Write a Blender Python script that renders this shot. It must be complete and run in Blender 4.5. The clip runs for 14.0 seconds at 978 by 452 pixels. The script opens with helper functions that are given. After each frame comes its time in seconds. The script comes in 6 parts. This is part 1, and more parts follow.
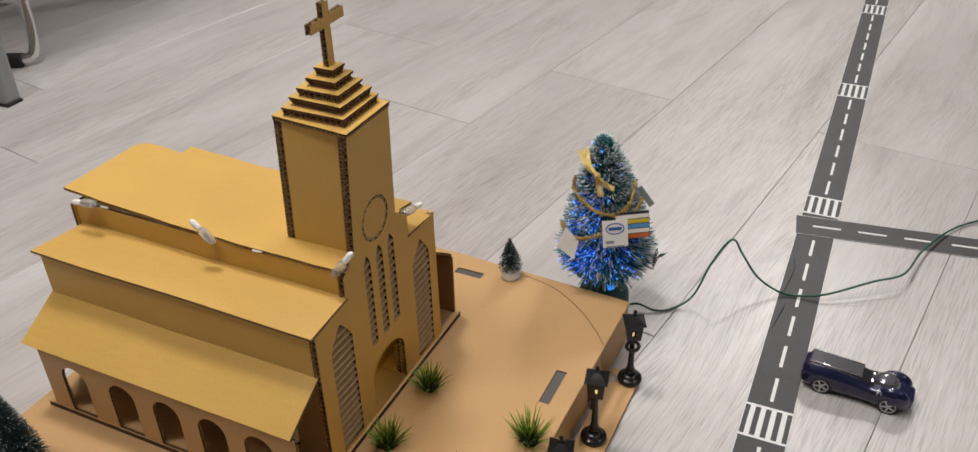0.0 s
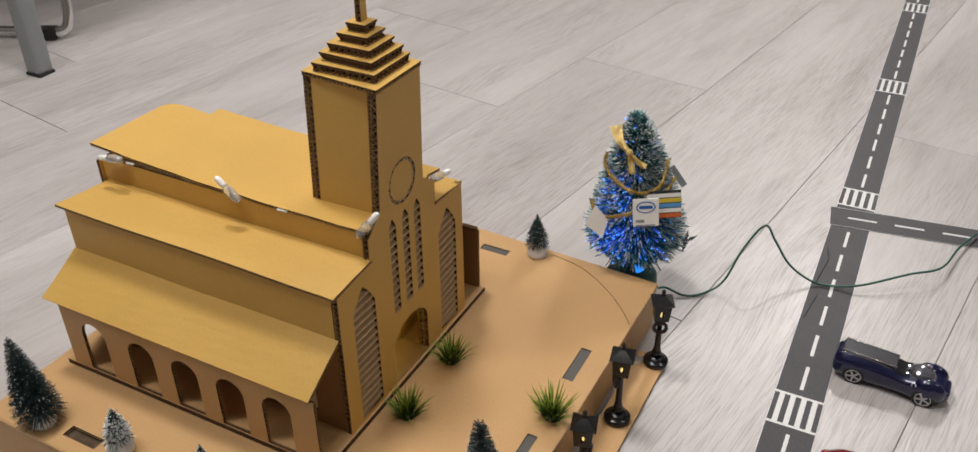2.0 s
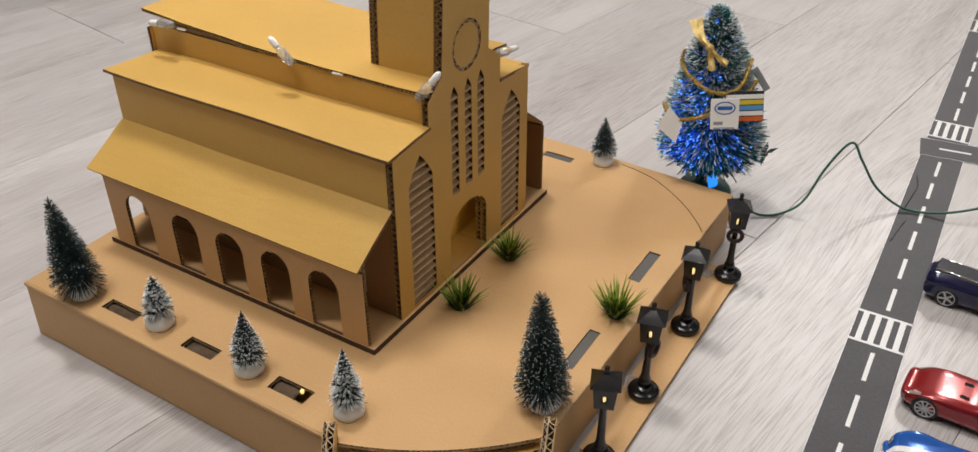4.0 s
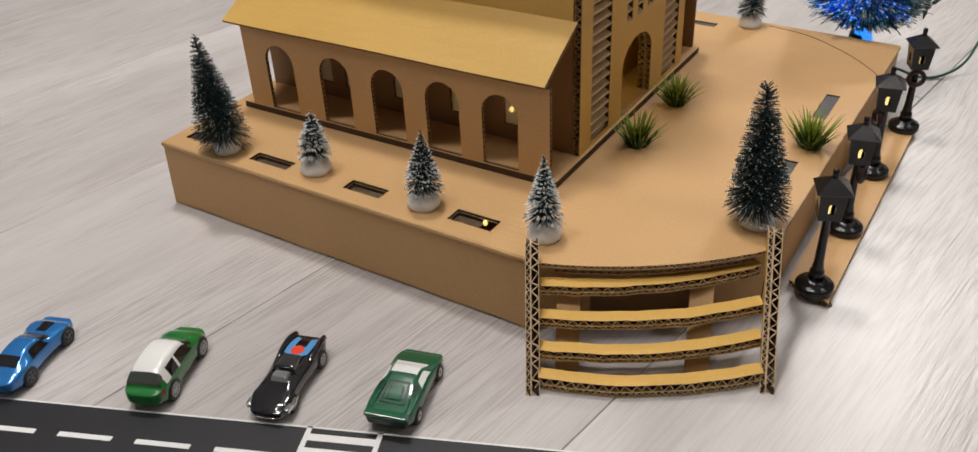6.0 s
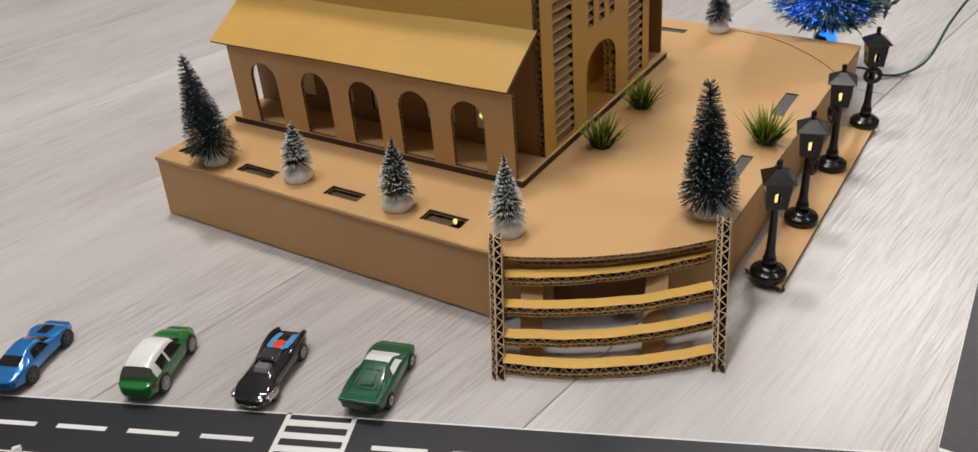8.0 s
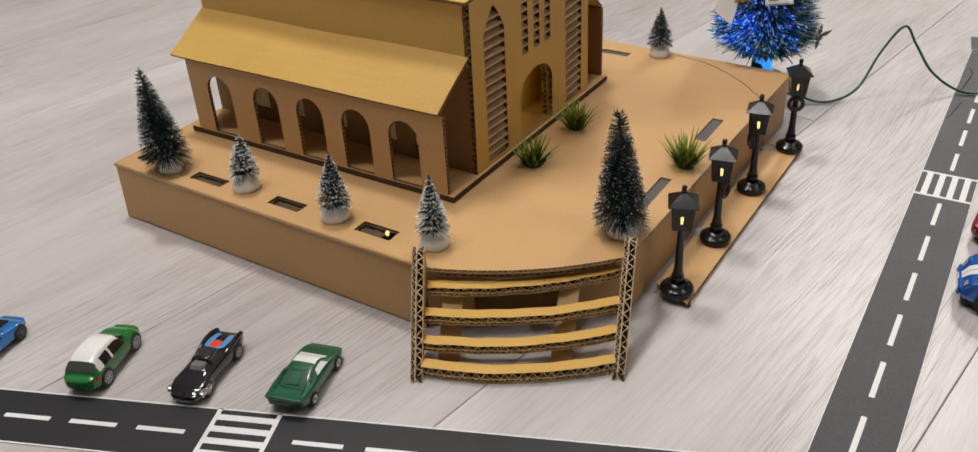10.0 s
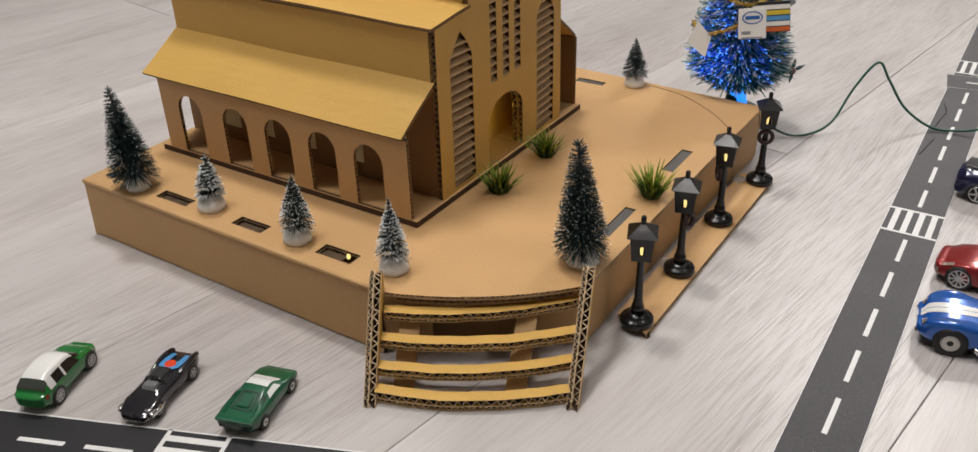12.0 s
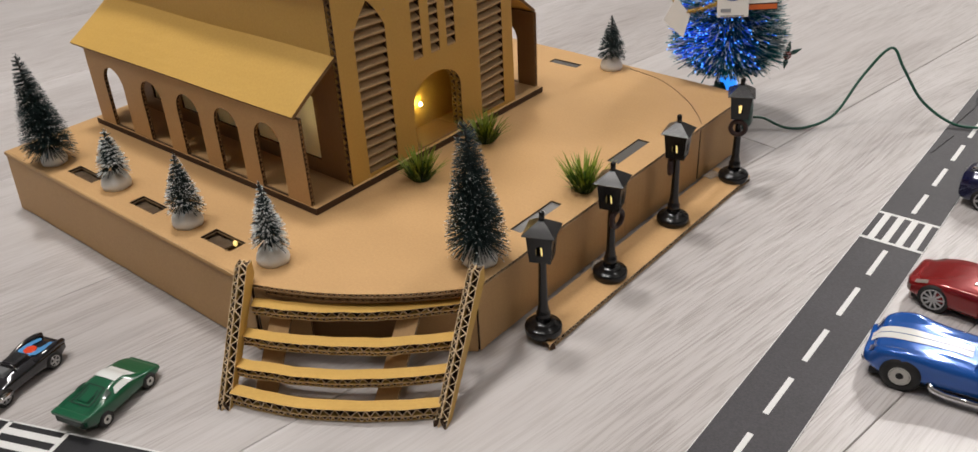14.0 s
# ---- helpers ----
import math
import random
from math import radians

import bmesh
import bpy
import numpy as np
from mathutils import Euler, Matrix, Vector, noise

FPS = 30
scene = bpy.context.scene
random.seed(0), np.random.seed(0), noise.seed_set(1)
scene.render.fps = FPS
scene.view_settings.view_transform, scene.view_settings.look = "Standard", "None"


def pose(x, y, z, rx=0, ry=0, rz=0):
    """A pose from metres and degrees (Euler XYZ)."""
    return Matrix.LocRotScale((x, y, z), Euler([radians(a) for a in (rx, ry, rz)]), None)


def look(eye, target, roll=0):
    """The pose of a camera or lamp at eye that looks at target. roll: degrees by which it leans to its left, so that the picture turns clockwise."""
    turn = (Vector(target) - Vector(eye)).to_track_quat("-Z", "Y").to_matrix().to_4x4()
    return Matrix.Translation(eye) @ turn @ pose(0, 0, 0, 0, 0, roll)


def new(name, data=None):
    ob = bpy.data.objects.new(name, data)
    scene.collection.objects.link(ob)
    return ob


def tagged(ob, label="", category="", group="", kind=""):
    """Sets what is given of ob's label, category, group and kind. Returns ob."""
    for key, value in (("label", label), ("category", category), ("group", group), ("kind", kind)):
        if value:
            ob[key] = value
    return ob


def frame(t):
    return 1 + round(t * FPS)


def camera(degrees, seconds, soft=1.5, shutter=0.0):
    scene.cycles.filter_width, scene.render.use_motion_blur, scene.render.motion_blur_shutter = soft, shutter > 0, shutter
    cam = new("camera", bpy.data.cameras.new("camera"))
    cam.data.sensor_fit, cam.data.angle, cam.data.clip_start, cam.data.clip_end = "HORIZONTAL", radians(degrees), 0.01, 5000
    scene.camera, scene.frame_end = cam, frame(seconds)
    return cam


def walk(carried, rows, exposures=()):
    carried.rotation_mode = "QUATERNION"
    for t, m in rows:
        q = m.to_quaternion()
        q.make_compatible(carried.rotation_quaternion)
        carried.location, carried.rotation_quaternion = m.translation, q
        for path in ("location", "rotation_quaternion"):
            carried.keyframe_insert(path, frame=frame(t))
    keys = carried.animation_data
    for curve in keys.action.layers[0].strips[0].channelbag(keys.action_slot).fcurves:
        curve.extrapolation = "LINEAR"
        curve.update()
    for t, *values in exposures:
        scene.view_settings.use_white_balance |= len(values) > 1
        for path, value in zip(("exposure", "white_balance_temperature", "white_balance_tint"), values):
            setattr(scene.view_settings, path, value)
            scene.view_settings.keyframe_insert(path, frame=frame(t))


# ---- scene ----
# The path is written in tenths of a metre.
cam = camera(57.2, 14.0)
PATH = [
    (0, (0.006, 0.009, 7.661), (-0.721, 1.523, 6.574), -1.3),
    (0.5, (0.0, 0.047, 7.607), (-0.737, 1.554, 6.518), -1.0),
    (1, (-0.008, 0.007, 7.561), (-0.755, 1.51, 6.474), -1.0),
    (1.5, (-0.004, -0.053, 7.459), (-0.76, 1.453, 6.382), -1.0),
    (2, (-0.026, -0.037, 7.258), (-0.802, 1.457, 6.178), -0.3),
    (4.5, (-0.2, -0.136, 5.621), (-1.081, 1.283, 4.521), -0.3),
    (5, (-0.633, -0.18, 5.185), (-1.523, 1.24, 4.094), -0.6),
    (5.5, (-1.094, -0.565, 4.802), (-1.994, 0.849, 3.711), -1.6),
    (6, (-1.184, -1.092, 4.398), (-2.098, 0.318, 3.313), -2.7),
    (6.5, (-1.115, -1.252, 4.37), (-2.037, 0.161, 3.296), -3.7),
    (7, (-0.956, -1.279, 4.42), (-1.893, 0.134, 3.359), -4.5),
    (7.5, (-0.917, -1.301, 4.38), (-1.859, 0.116, 3.328), -4.5),
    (8, (-0.613, -1.274, 4.473), (-1.568, 0.136, 3.423), -4.9),
    (10.5, (0.147, -1.322, 4.842), (-0.787, 0.105, 3.796), -2.2),
    (11, (0.201, -1.35, 4.837), (-0.73, 0.098, 3.82), -1.2),
    (11.5, (0.292, -1.315, 4.845), (-0.65, 0.132, 3.836), -1.4),
    (12, (0.359, -1.116, 4.833), (-0.591, 0.328, 3.827), -1.6),
    (12.5, (0.525, -0.565, 4.799), (-0.438, 0.868, 3.79), -1.9),
    (13, (0.792, -0.134, 4.678), (-0.208, 1.275, 3.67), -2.9),
    (13.5, (1.004, 0.188, 4.558), (-0.05, 1.547, 3.536), -3.4),
    (14, (1.274, 0.421, 4.391), (0.156, 1.729, 3.371), -3.0),
]
walk(cam, [(t, look(Vector(eye) / 10, Vector(target) / 10, roll)) for t, eye, target, roll in PATH],
     [(0, -0.23), (2.2, -0.21), (4.3, -0.09), (14, -0.09)])

# ---------------------------------------------------------------- light
world = bpy.data.worlds.new("world")
scene.world = world
world.use_nodes = True
world.node_tree.nodes["Background"].inputs[0].default_value = (0.9, 0.93, 1.0, 1)
world.node_tree.nodes["Background"].inputs[1].default_value = 0.25
scene.view_settings.exposure = 0.0


def ceiling_lamp(x, y, z, sx, sy, power, colour=(1.0, 0.96, 0.925)):
    data = bpy.data.lights.new("ceiling_panel_light", "AREA")
    data.shape, data.size, data.size_y, data.energy, data.color = "RECTANGLE", sx, sy, power, colour
    ob = new("ceiling_panel_light", data)
    ob.location = (x, y, z)
    return ob


CEIL = 2.75
PANELS = [(-1.05, 0.90, 38), (-1.15, -0.30, 20), (-0.35, 0.05, 12), (-0.25, 3.8, 57), (-0.4, 5.0, 36), (1.8, 0.75, 12), (-3.2, 4.3, 7)]
PANEL_SIZE = 0.36
for px, py, power in PANELS:
    ceiling_lamp(px, py, CEIL - 0.03, PANEL_SIZE, PANEL_SIZE, power)

# ---------------------------------------------------------------- materials


def rgba(c):
    return (*c, 1.0)


def material(name, base, rough=0.6, metal=0.0, vary=0.12, scale=30.0, fine=400.0, bump=0.15, stretch=(1, 1, 1), coat=0.0,
             per_object=0.0, spec=0.5, grain=0.25):
    """A surface with variation at two scales: broad stains and fine grain."""
    m = bpy.data.materials.new(name)
    m.use_nodes = True
    n, l = m.node_tree.nodes, m.node_tree.links
    b = n["Principled BSDF"]
    b.inputs["Roughness"].default_value, b.inputs["Metallic"].default_value = rough, metal
    b.inputs["Coat Weight"].default_value = coat
    b.inputs["Coat Roughness"].default_value = 0.08
    b.inputs["Specular IOR Level"].default_value = spec
    tc, mp = n.new("ShaderNodeTexCoord"), n.new("ShaderNodeMapping")
    l.new(tc.outputs["Object"], mp.inputs["Vector"])
    mp.inputs["Scale"].default_value = stretch
    big, small = n.new("ShaderNodeTexNoise"), n.new("ShaderNodeTexNoise")
    big.inputs["Scale"].default_value, big.inputs["Detail"].default_value = scale, 4
    small.inputs["Scale"].default_value, small.inputs["Detail"].default_value = fine, 3
    for t in (big, small):
        l.new(mp.outputs[0], t.inputs["Vector"])
    mix, mix2 = n.new("ShaderNodeMix"), n.new("ShaderNodeMix")
    mix.data_type = mix2.data_type = "RGBA"
    lo, hi = [c * (1 - vary) for c in base], [min(1, c * (1 + vary)) for c in base]
    mix.inputs[6].default_value, mix.inputs[7].default_value = rgba(lo), rgba(hi)
    l.new(big.outputs["Fac"], mix.inputs[0])
    mix2.blend_type = "OVERLAY"
    mix2.inputs[0].default_value = grain
    l.new(mix.outputs[2], mix2.inputs[6])
    l.new(small.outputs["Fac"], mix2.inputs[7])
    out = mix2.outputs[2]
    if per_object:
        info, hsv, rng = n.new("ShaderNodeObjectInfo"), n.new("ShaderNodeHueSaturation"), n.new("ShaderNodeMapRange")
        l.new(info.outputs["Random"], rng.inputs["Value"])
        rng.inputs["To Min"].default_value, rng.inputs["To Max"].default_value = 1 - per_object, 1 + per_object
        l.new(rng.outputs[0], hsv.inputs["Value"])
        l.new(out, hsv.inputs["Color"])
        out = hsv.outputs[0]
    l.new(out, b.inputs["Base Color"])
    if bump:
        bp = n.new("ShaderNodeBump")
        bp.inputs["Strength"].default_value, bp.inputs["Distance"].default_value = bump, 0.001
        l.new(small.outputs["Fac"], bp.inputs["Height"])
        l.new(bp.outputs[0], b.inputs["Normal"])
    return m


def kraft(name, base, rib=(0, 0, 0), rough=0.50, gloss=0.32):
    """Kraft liner: soft blotches, short fibres and faint ribs of the fluting beneath."""
    m = material(name, base, rough, vary=0.07, scale=14.0, fine=500.0, bump=0.06, spec=gloss, grain=0.12)
    n, l = m.node_tree.nodes, m.node_tree.links
    b = n["Principled BSDF"]
    tc, mp, w = n.new("ShaderNodeTexCoord"), n.new("ShaderNodeMapping"), n.new("ShaderNodeTexWave")
    l.new(tc.outputs["Object"], mp.inputs["Vector"])
    mp.inputs["Rotation"].default_value = [radians(a) for a in rib]
    l.new(mp.outputs[0], w.inputs["Vector"])
    w.inputs["Scale"].default_value, w.inputs["Distortion"].default_value = 48.0, 0.6
    bp = n.new("ShaderNodeBump")
    bp.inputs["Strength"].default_value, bp.inputs["Distance"].default_value = 0.05, 0.0006
    l.new(w.outputs["Fac"], bp.inputs["Height"])
    old = b.inputs["Normal"].links[0].from_node
    l.new(old.outputs[0], bp.inputs["Normal"])
    l.new(bp.outputs[0], b.inputs["Normal"])
    # the board is never quite flat
    soft, wide = n.new("ShaderNodeTexNoise"), n.new("ShaderNodeBump")
    soft.inputs["Scale"].default_value, soft.inputs["Detail"].default_value = 16.0, 2
    l.new(tc.outputs["Object"], soft.inputs["Vector"])
    wide.inputs["Strength"].default_value, wide.inputs["Distance"].default_value = 0.35, 0.004
    l.new(soft.outputs["Fac"], wide.inputs["Height"])
    l.new(bp.outputs[0], wide.inputs["Normal"])
    l.new(wide.outputs[0], b.inputs["Normal"])
    return m


def plain(name, base, rough=0.4, metal=0.0, coat=0.0, emit=None, strength=0.0, spec=0.5):
    m = bpy.data.materials.new(name)
    m.use_nodes = True
    b = m.node_tree.nodes["Principled BSDF"]
    b.inputs["Base Color"].default_value = rgba(base)
    b.inputs["Roughness"].default_value, b.inputs["Metallic"].default_value = rough, metal
    b.inputs["Coat Weight"].default_value = coat
    b.inputs["Specular IOR Level"].default_value = spec
    if emit:
        b.inputs["Emission Color"].default_value, b.inputs["Emission Strength"].default_value = rgba(emit), strength
    return m


def clear(name, colour=(1, 1, 1), rough=0.05):
    m = plain(name, colour, rough)
    m.node_tree.nodes["Principled BSDF"].inputs["Transmission Weight"].default_value = 1.0
    m.node_tree.nodes["Principled BSDF"].inputs["IOR"].default_value = 1.45
    return m


GOLD = kraft("golden_kraft", (0.610, 0.372, 0.092), rough=0.52, gloss=0.42)
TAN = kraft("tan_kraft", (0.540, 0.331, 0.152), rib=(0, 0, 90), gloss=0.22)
# brown board for recesses, their shade included in its colour
BROWN_SHADE = kraft("shaded_brown_kraft", (0.27, 0.150, 0.060))
LINER = material("inner_liner_paper", (0.46, 0.300, 0.155), 0.7, vary=0.12, scale=60, fine=700, bump=0.1, spec=0.3)
# paler copy of the liner: light catching the folded lip, painted on
LIP_HIGHLIGHT = material("liner_lip_highlight", (0.52, 0.355, 0.19), 0.7, vary=0.2, scale=120, fine=800, bump=0.2, spec=0.3)
# near black: the shade between the flutes is put into the paper's colour
FLUTE_SHADE = material("shaded_fluting_paper", (0.062, 0.030, 0.013), 0.8, vary=0.25, scale=90, fine=900, bump=0.2)
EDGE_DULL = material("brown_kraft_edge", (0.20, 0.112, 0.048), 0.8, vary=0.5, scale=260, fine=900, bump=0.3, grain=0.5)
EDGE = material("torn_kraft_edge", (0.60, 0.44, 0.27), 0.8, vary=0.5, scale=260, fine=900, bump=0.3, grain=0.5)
NEEDLE = material("green_bristle", (0.012, 0.030, 0.031), 0.55, vary=0.3, scale=200, fine=900, bump=0)
SNOW = material("white_flock", (0.72, 0.76, 0.76), 0.8, vary=0.1, scale=300, fine=1200, bump=0.2)
SNOWBASE = material("moulded_snow_base", (0.80, 0.80, 0.78), 0.6, vary=0.08, scale=160, fine=700, bump=0.3)
WIRE = plain("twisted_wire", (0.05, 0.05, 0.05), 0.4, 0.8)
TEAL = material("teal_tinsel", (0.006, 0.145, 0.160), 0.35, vary=0.3, scale=200, fine=900, bump=0, spec=0.7)
BLUE_FIBRE = plain("lit_blue_fibre", (0.02, 0.08, 0.6), 0.3, emit=(0.01, 0.10, 1.0), strength=0.5)
BLUE_STEM = plain("lit_blue_stem", (0.05, 0.25, 0.8), 0.3, emit=(0.02, 0.26, 1.0), strength=1.3)
BLUE_TIP = plain("lit_fibre_tip", (0.1, 0.3, 0.9), 0.3, emit=(0.06, 0.30, 1.0), strength=2.6)
GARLAND = material("gold_garland", (0.50, 0.33, 0.07), 0.4, metal=0.4, vary=0.25, scale=400, fine=1500, bump=0.4)
RIBBON = material("gold_mesh_ribbon", (0.62, 0.45, 0.16), 0.4, metal=0.3, vary=0.2, scale=500, fine=2000, bump=0.3)
CARD = material("white_card", (0.88, 0.86, 0.82), 0.5, vary=0.05, scale=60, fine=600, bump=0.05)
BLACKPL = material("glossy_black_plastic", (0.006, 0.006, 0.007), 0.2, vary=0.3, scale=120, fine=600, bump=0.04, spec=0.5)
ROOFPL = material("worn_black_plastic", (0.008, 0.008, 0.009), 0.24, vary=0.4, scale=160, fine=500, bump=0.22, spec=0.65)
# darker green for lower blades: shade inside the tuft, put into colour
GRASS_SHADE = material("shaded_plastic_grass", (0.055, 0.105, 0.012), 0.45, vary=0.35, scale=150, fine=900, bump=0)
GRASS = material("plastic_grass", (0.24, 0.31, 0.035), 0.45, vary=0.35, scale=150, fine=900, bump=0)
GRASS_DARK = material("plastic_grass_base", (0.012, 0.03, 0.008), 0.6, vary=0.3, scale=200, fine=900, bump=0.1)
BULB = plain("warm_bulb", (1.0, 0.6, 0.15), 0.3, emit=(1.0, 0.72, 0.26), strength=1.5)
BULB_ON = plain("lit_warm_bulb", (1.0, 0.7, 0.2), 0.3, emit=(1.0, 0.80, 0.40), strength=70.0)
BULB_STRONG = plain("bright_warm_bulb", (1.0, 0.8, 0.4), 0.3, emit=(1.0, 0.86, 0.28), strength=130.0)
PANE = plain("pale_window_film", (0.88, 0.83, 0.70), 0.85, spec=0.6)
PANE.node_tree.nodes["Principled BSDF"].inputs["Transmission Weight"].default_value = 0.6
BULB_DIM = plain("dim_warm_bulb", (0.9, 0.7, 0.35), 0.2, emit=(1.0, 0.74, 0.22), strength=1.1)
MILK = plain("milky_white_plastic", (0.93, 0.92, 0.88), 0.25, coat=0.6)
CLEAR = plain("milky_clear_plastic", (0.92, 0.92, 0.90), 0.12, coat=0.5)
CLEAR.node_tree.nodes["Principled BSDF"].inputs["Transmission Weight"].default_value = 0.75
FILM = plain("smoky_plastic_film", (0.11, 0.104, 0.096), 0.24, spec=0.8)
FILM_DEEP = material("crumpled_smoky_film", (0.200, 0.138, 0.088), 0.26, vary=0.3, scale=60, fine=300, bump=0.25, spec=0.6)
CABLE = plain("green_cable", (0.008, 0.085, 0.052), 0.35)
TAPE = material("road_tape", (0.052, 0.049, 0.055), 0.50, vary=0.22, scale=18, fine=600, bump=0.35, grain=0.5, spec=0.32)
TAPE_DARK = material("dark_road_tape", (0.012, 0.012, 0.015), 0.45, vary=0.22, scale=18, fine=600, bump=0.12, grain=0.4)
MARK = material("white_road_marking", (0.72, 0.72, 0.71), 0.5, vary=0.06, scale=40, fine=900, bump=0.05)
CHROME = plain("chrome", (0.75, 0.75, 0.76), 0.1, 1.0)
GREYPAINT = material("grey_powder_coat", (0.25, 0.265, 0.27), 0.45, vary=0.05, scale=20, fine=900, bump=0.08)
RUBBER = material("black_rubber", (0.012, 0.012, 0.012), 0.65, vary=0.2, scale=100, fine=900, bump=0.1)
TYRE = material("black_tyre", (0.010, 0.010, 0.010), 0.5, vary=0.2, scale=200, fine=900, bump=0.1)
RIM = plain("silver_rim", (0.55, 0.55, 0.56), 0.28, 0.5)
GLASSBLACK = plain("dark_window", (0.010, 0.010, 0.012), 0.08, coat=0.4)
WALLPAINT = material("beige_wall_paint", (0.30, 0.285, 0.265), 0.7, vary=0.03, scale=2, fine=200, bump=0.05)
CEILING = material("white_ceiling_tile", (0.75, 0.75, 0.73), 0.8, vary=0.03, scale=3, fine=150, bump=0.1)
DIFFUSER = plain("lit_diffuser", (0.9, 0.9, 0.9), 0.5, emit=(1.0, 0.95, 0.88), strength=3.0)


def car_paint(name, base, rough=0.22, metal=0.35, coat=0.8):
    return material(name, base, rough, metal, vary=0.06, scale=60, fine=2500, bump=0.01, coat=coat)


def laminate():
    """Bleached grey oak: fine ribbed grain that bends round drawn-out knots, darker streaks, shifted from plank to plank."""
    m = bpy.data.materials.new("bleached_oak_laminate")
    m.use_nodes = True
    n, l = m.node_tree.nodes, m.node_tree.links
    b = n["Principled BSDF"]
    tc, info, add, comb, rnd = (n.new("ShaderNode" + k) for k in ("TexCoord", "ObjectInfo", "VectorMath", "CombineXYZ", "Math"))
    rnd.operation = "MULTIPLY"
    rnd.inputs[1].default_value = 37.0
    l.new(info.outputs["Random"], rnd.inputs[0])
    for i in range(3):
        l.new(rnd.outputs[0], comb.inputs[i])
    l.new(tc.outputs["Object"], add.inputs[0])
    l.new(comb.outputs[0], add.inputs[1])
    # knots: points drawn out along the plank, towards which the grain is pushed aside
    kmap, knot, push, side, bent = (n.new("ShaderNode" + k) for k in ("Mapping", "TexVoronoi", "MapRange", "CombineXYZ", "VectorMath"))
    kmap.inputs["Scale"].default_value = (1.0, 0.30, 1)
    l.new(add.outputs[0], kmap.inputs[0])
    l.new(kmap.outputs[0], knot.inputs["Vector"])
    knot.voronoi_dimensions, knot.inputs["Scale"].default_value = "2D", 4.2
    push.interpolation_type = "SMOOTHSTEP"
    push.inputs["From Min"].default_value, push.inputs["From Max"].default_value = 0.0, 0.42
    push.inputs["To Min"].default_value, push.inputs["To Max"].default_value = 0.028, 0.0
    l.new(knot.outputs["Distance"], push.inputs["Value"])
    l.new(push.outputs[0], side.inputs[0])
    l.new(add.outputs[0], bent.inputs[0])
    l.new(side.outputs[0], bent.inputs[1])

    def noise(scale, stretch, detail=5, distortion=0.0, rough=0.55, field=add):
        mp, t = n.new("ShaderNodeMapping"), n.new("ShaderNodeTexNoise")
        mp.inputs["Scale"].default_value = stretch
        l.new(field.outputs[0], mp.inputs[0])
        l.new(mp.outputs[0], t.inputs["Vector"])
        t.inputs["Scale"].default_value, t.inputs["Detail"].default_value = scale, detail
        t.inputs["Distortion"].default_value, t.inputs["Roughness"].default_value = distortion, rough
        return t

    def ramp(t, stops):
        r = n.new("ShaderNodeValToRGB")
        while len(r.color_ramp.elements) < len(stops):
            r.color_ramp.elements.new(0.5)
        for e, (p, c) in zip(r.color_ramp.elements, stops):
            e.position, e.color = p, rgba(c)
        l.new(t.outputs["Fac"], r.inputs[0])
        return r

    def mult(a, c, f):
        x = n.new("ShaderNodeMix")
        x.data_type, x.blend_type = "RGBA", "MULTIPLY"
        x.inputs[0].default_value = f
        l.new(a, x.inputs[6])
        l.new(c, x.inputs[7])
        return x.outputs[2]

    def patch(scale, lo, hi, least, most, stretch):
        """Where the grain is pressed deep and where the board is nearly smooth."""
        r = n.new("ShaderNodeMapRange")
        r.interpolation_type = "SMOOTHSTEP"
        for k, v in (("From Min", lo), ("From Max", hi), ("To Min", least), ("To Max", most)):
            r.inputs[k].default_value = v
        l.new(noise(scale, stretch, 3).outputs["Fac"], r.inputs["Value"])
        return r

    cloud = ramp(noise(2.2, (1.6, 0.5, 1), 3), [(0.3, (0.500, 0.470, 0.462)), (0.7, (0.620, 0.592, 0.586))])
    stain = ramp(noise(5.0, (2.6, 0.42, 1), 4, 0.8, 0.6, bent), [(0.30, (0.78, 0.765, 0.76)), (0.44, (0.95, 0.945, 0.94)), (0.56, (1, 1, 1))])
    deep = patch(4.0, 0.40, 0.62, 0.25, 0.78, (1.6, 0.35, 1))
    band = ramp(noise(9.0, (2.2, 0.22, 1), 6, 1.2, field=bent), [(0.32, (0.72, 0.69, 0.67)), (0.48, (0.92, 0.91, 0.905)), (0.68, (1, 1, 1))])
    ribs = noise(600.0, (1.0, 0.034, 1), 2, 0.35, 0.55, bent)
    rib = ramp(ribs, [(0.36, (0.66, 0.63, 0.61)), (0.54, (1, 1, 1))])
    lines = ramp(noise(300.0, (1.0, 0.030, 1), 3, 0.4, 0.6, bent), [(0.32, (0.72, 0.69, 0.67)), (0.46, (1, 1, 1))])
    grain = n.new("ShaderNodeMix")
    grain.data_type, grain.blend_type = "RGBA", "MULTIPLY"
    l.new(deep.outputs[0], grain.inputs[0])
    l.new(mult(mult(cloud.outputs[0], stain.outputs[0], 0.8), band.outputs[0], 0.40), grain.inputs[6])
    l.new(mult(rib.outputs[0], lines.outputs[0], 0.5), grain.inputs[7])
    out = grain.outputs[2]
    hsv, rng = n.new("ShaderNodeHueSaturation"), n.new("ShaderNodeMapRange")
    l.new(info.outputs["Random"], rng.inputs["Value"])
    rng.inputs["To Min"].default_value, rng.inputs["To Max"].default_value = 0.96, 1.04
    l.new(rng.outputs[0], hsv.inputs["Value"])
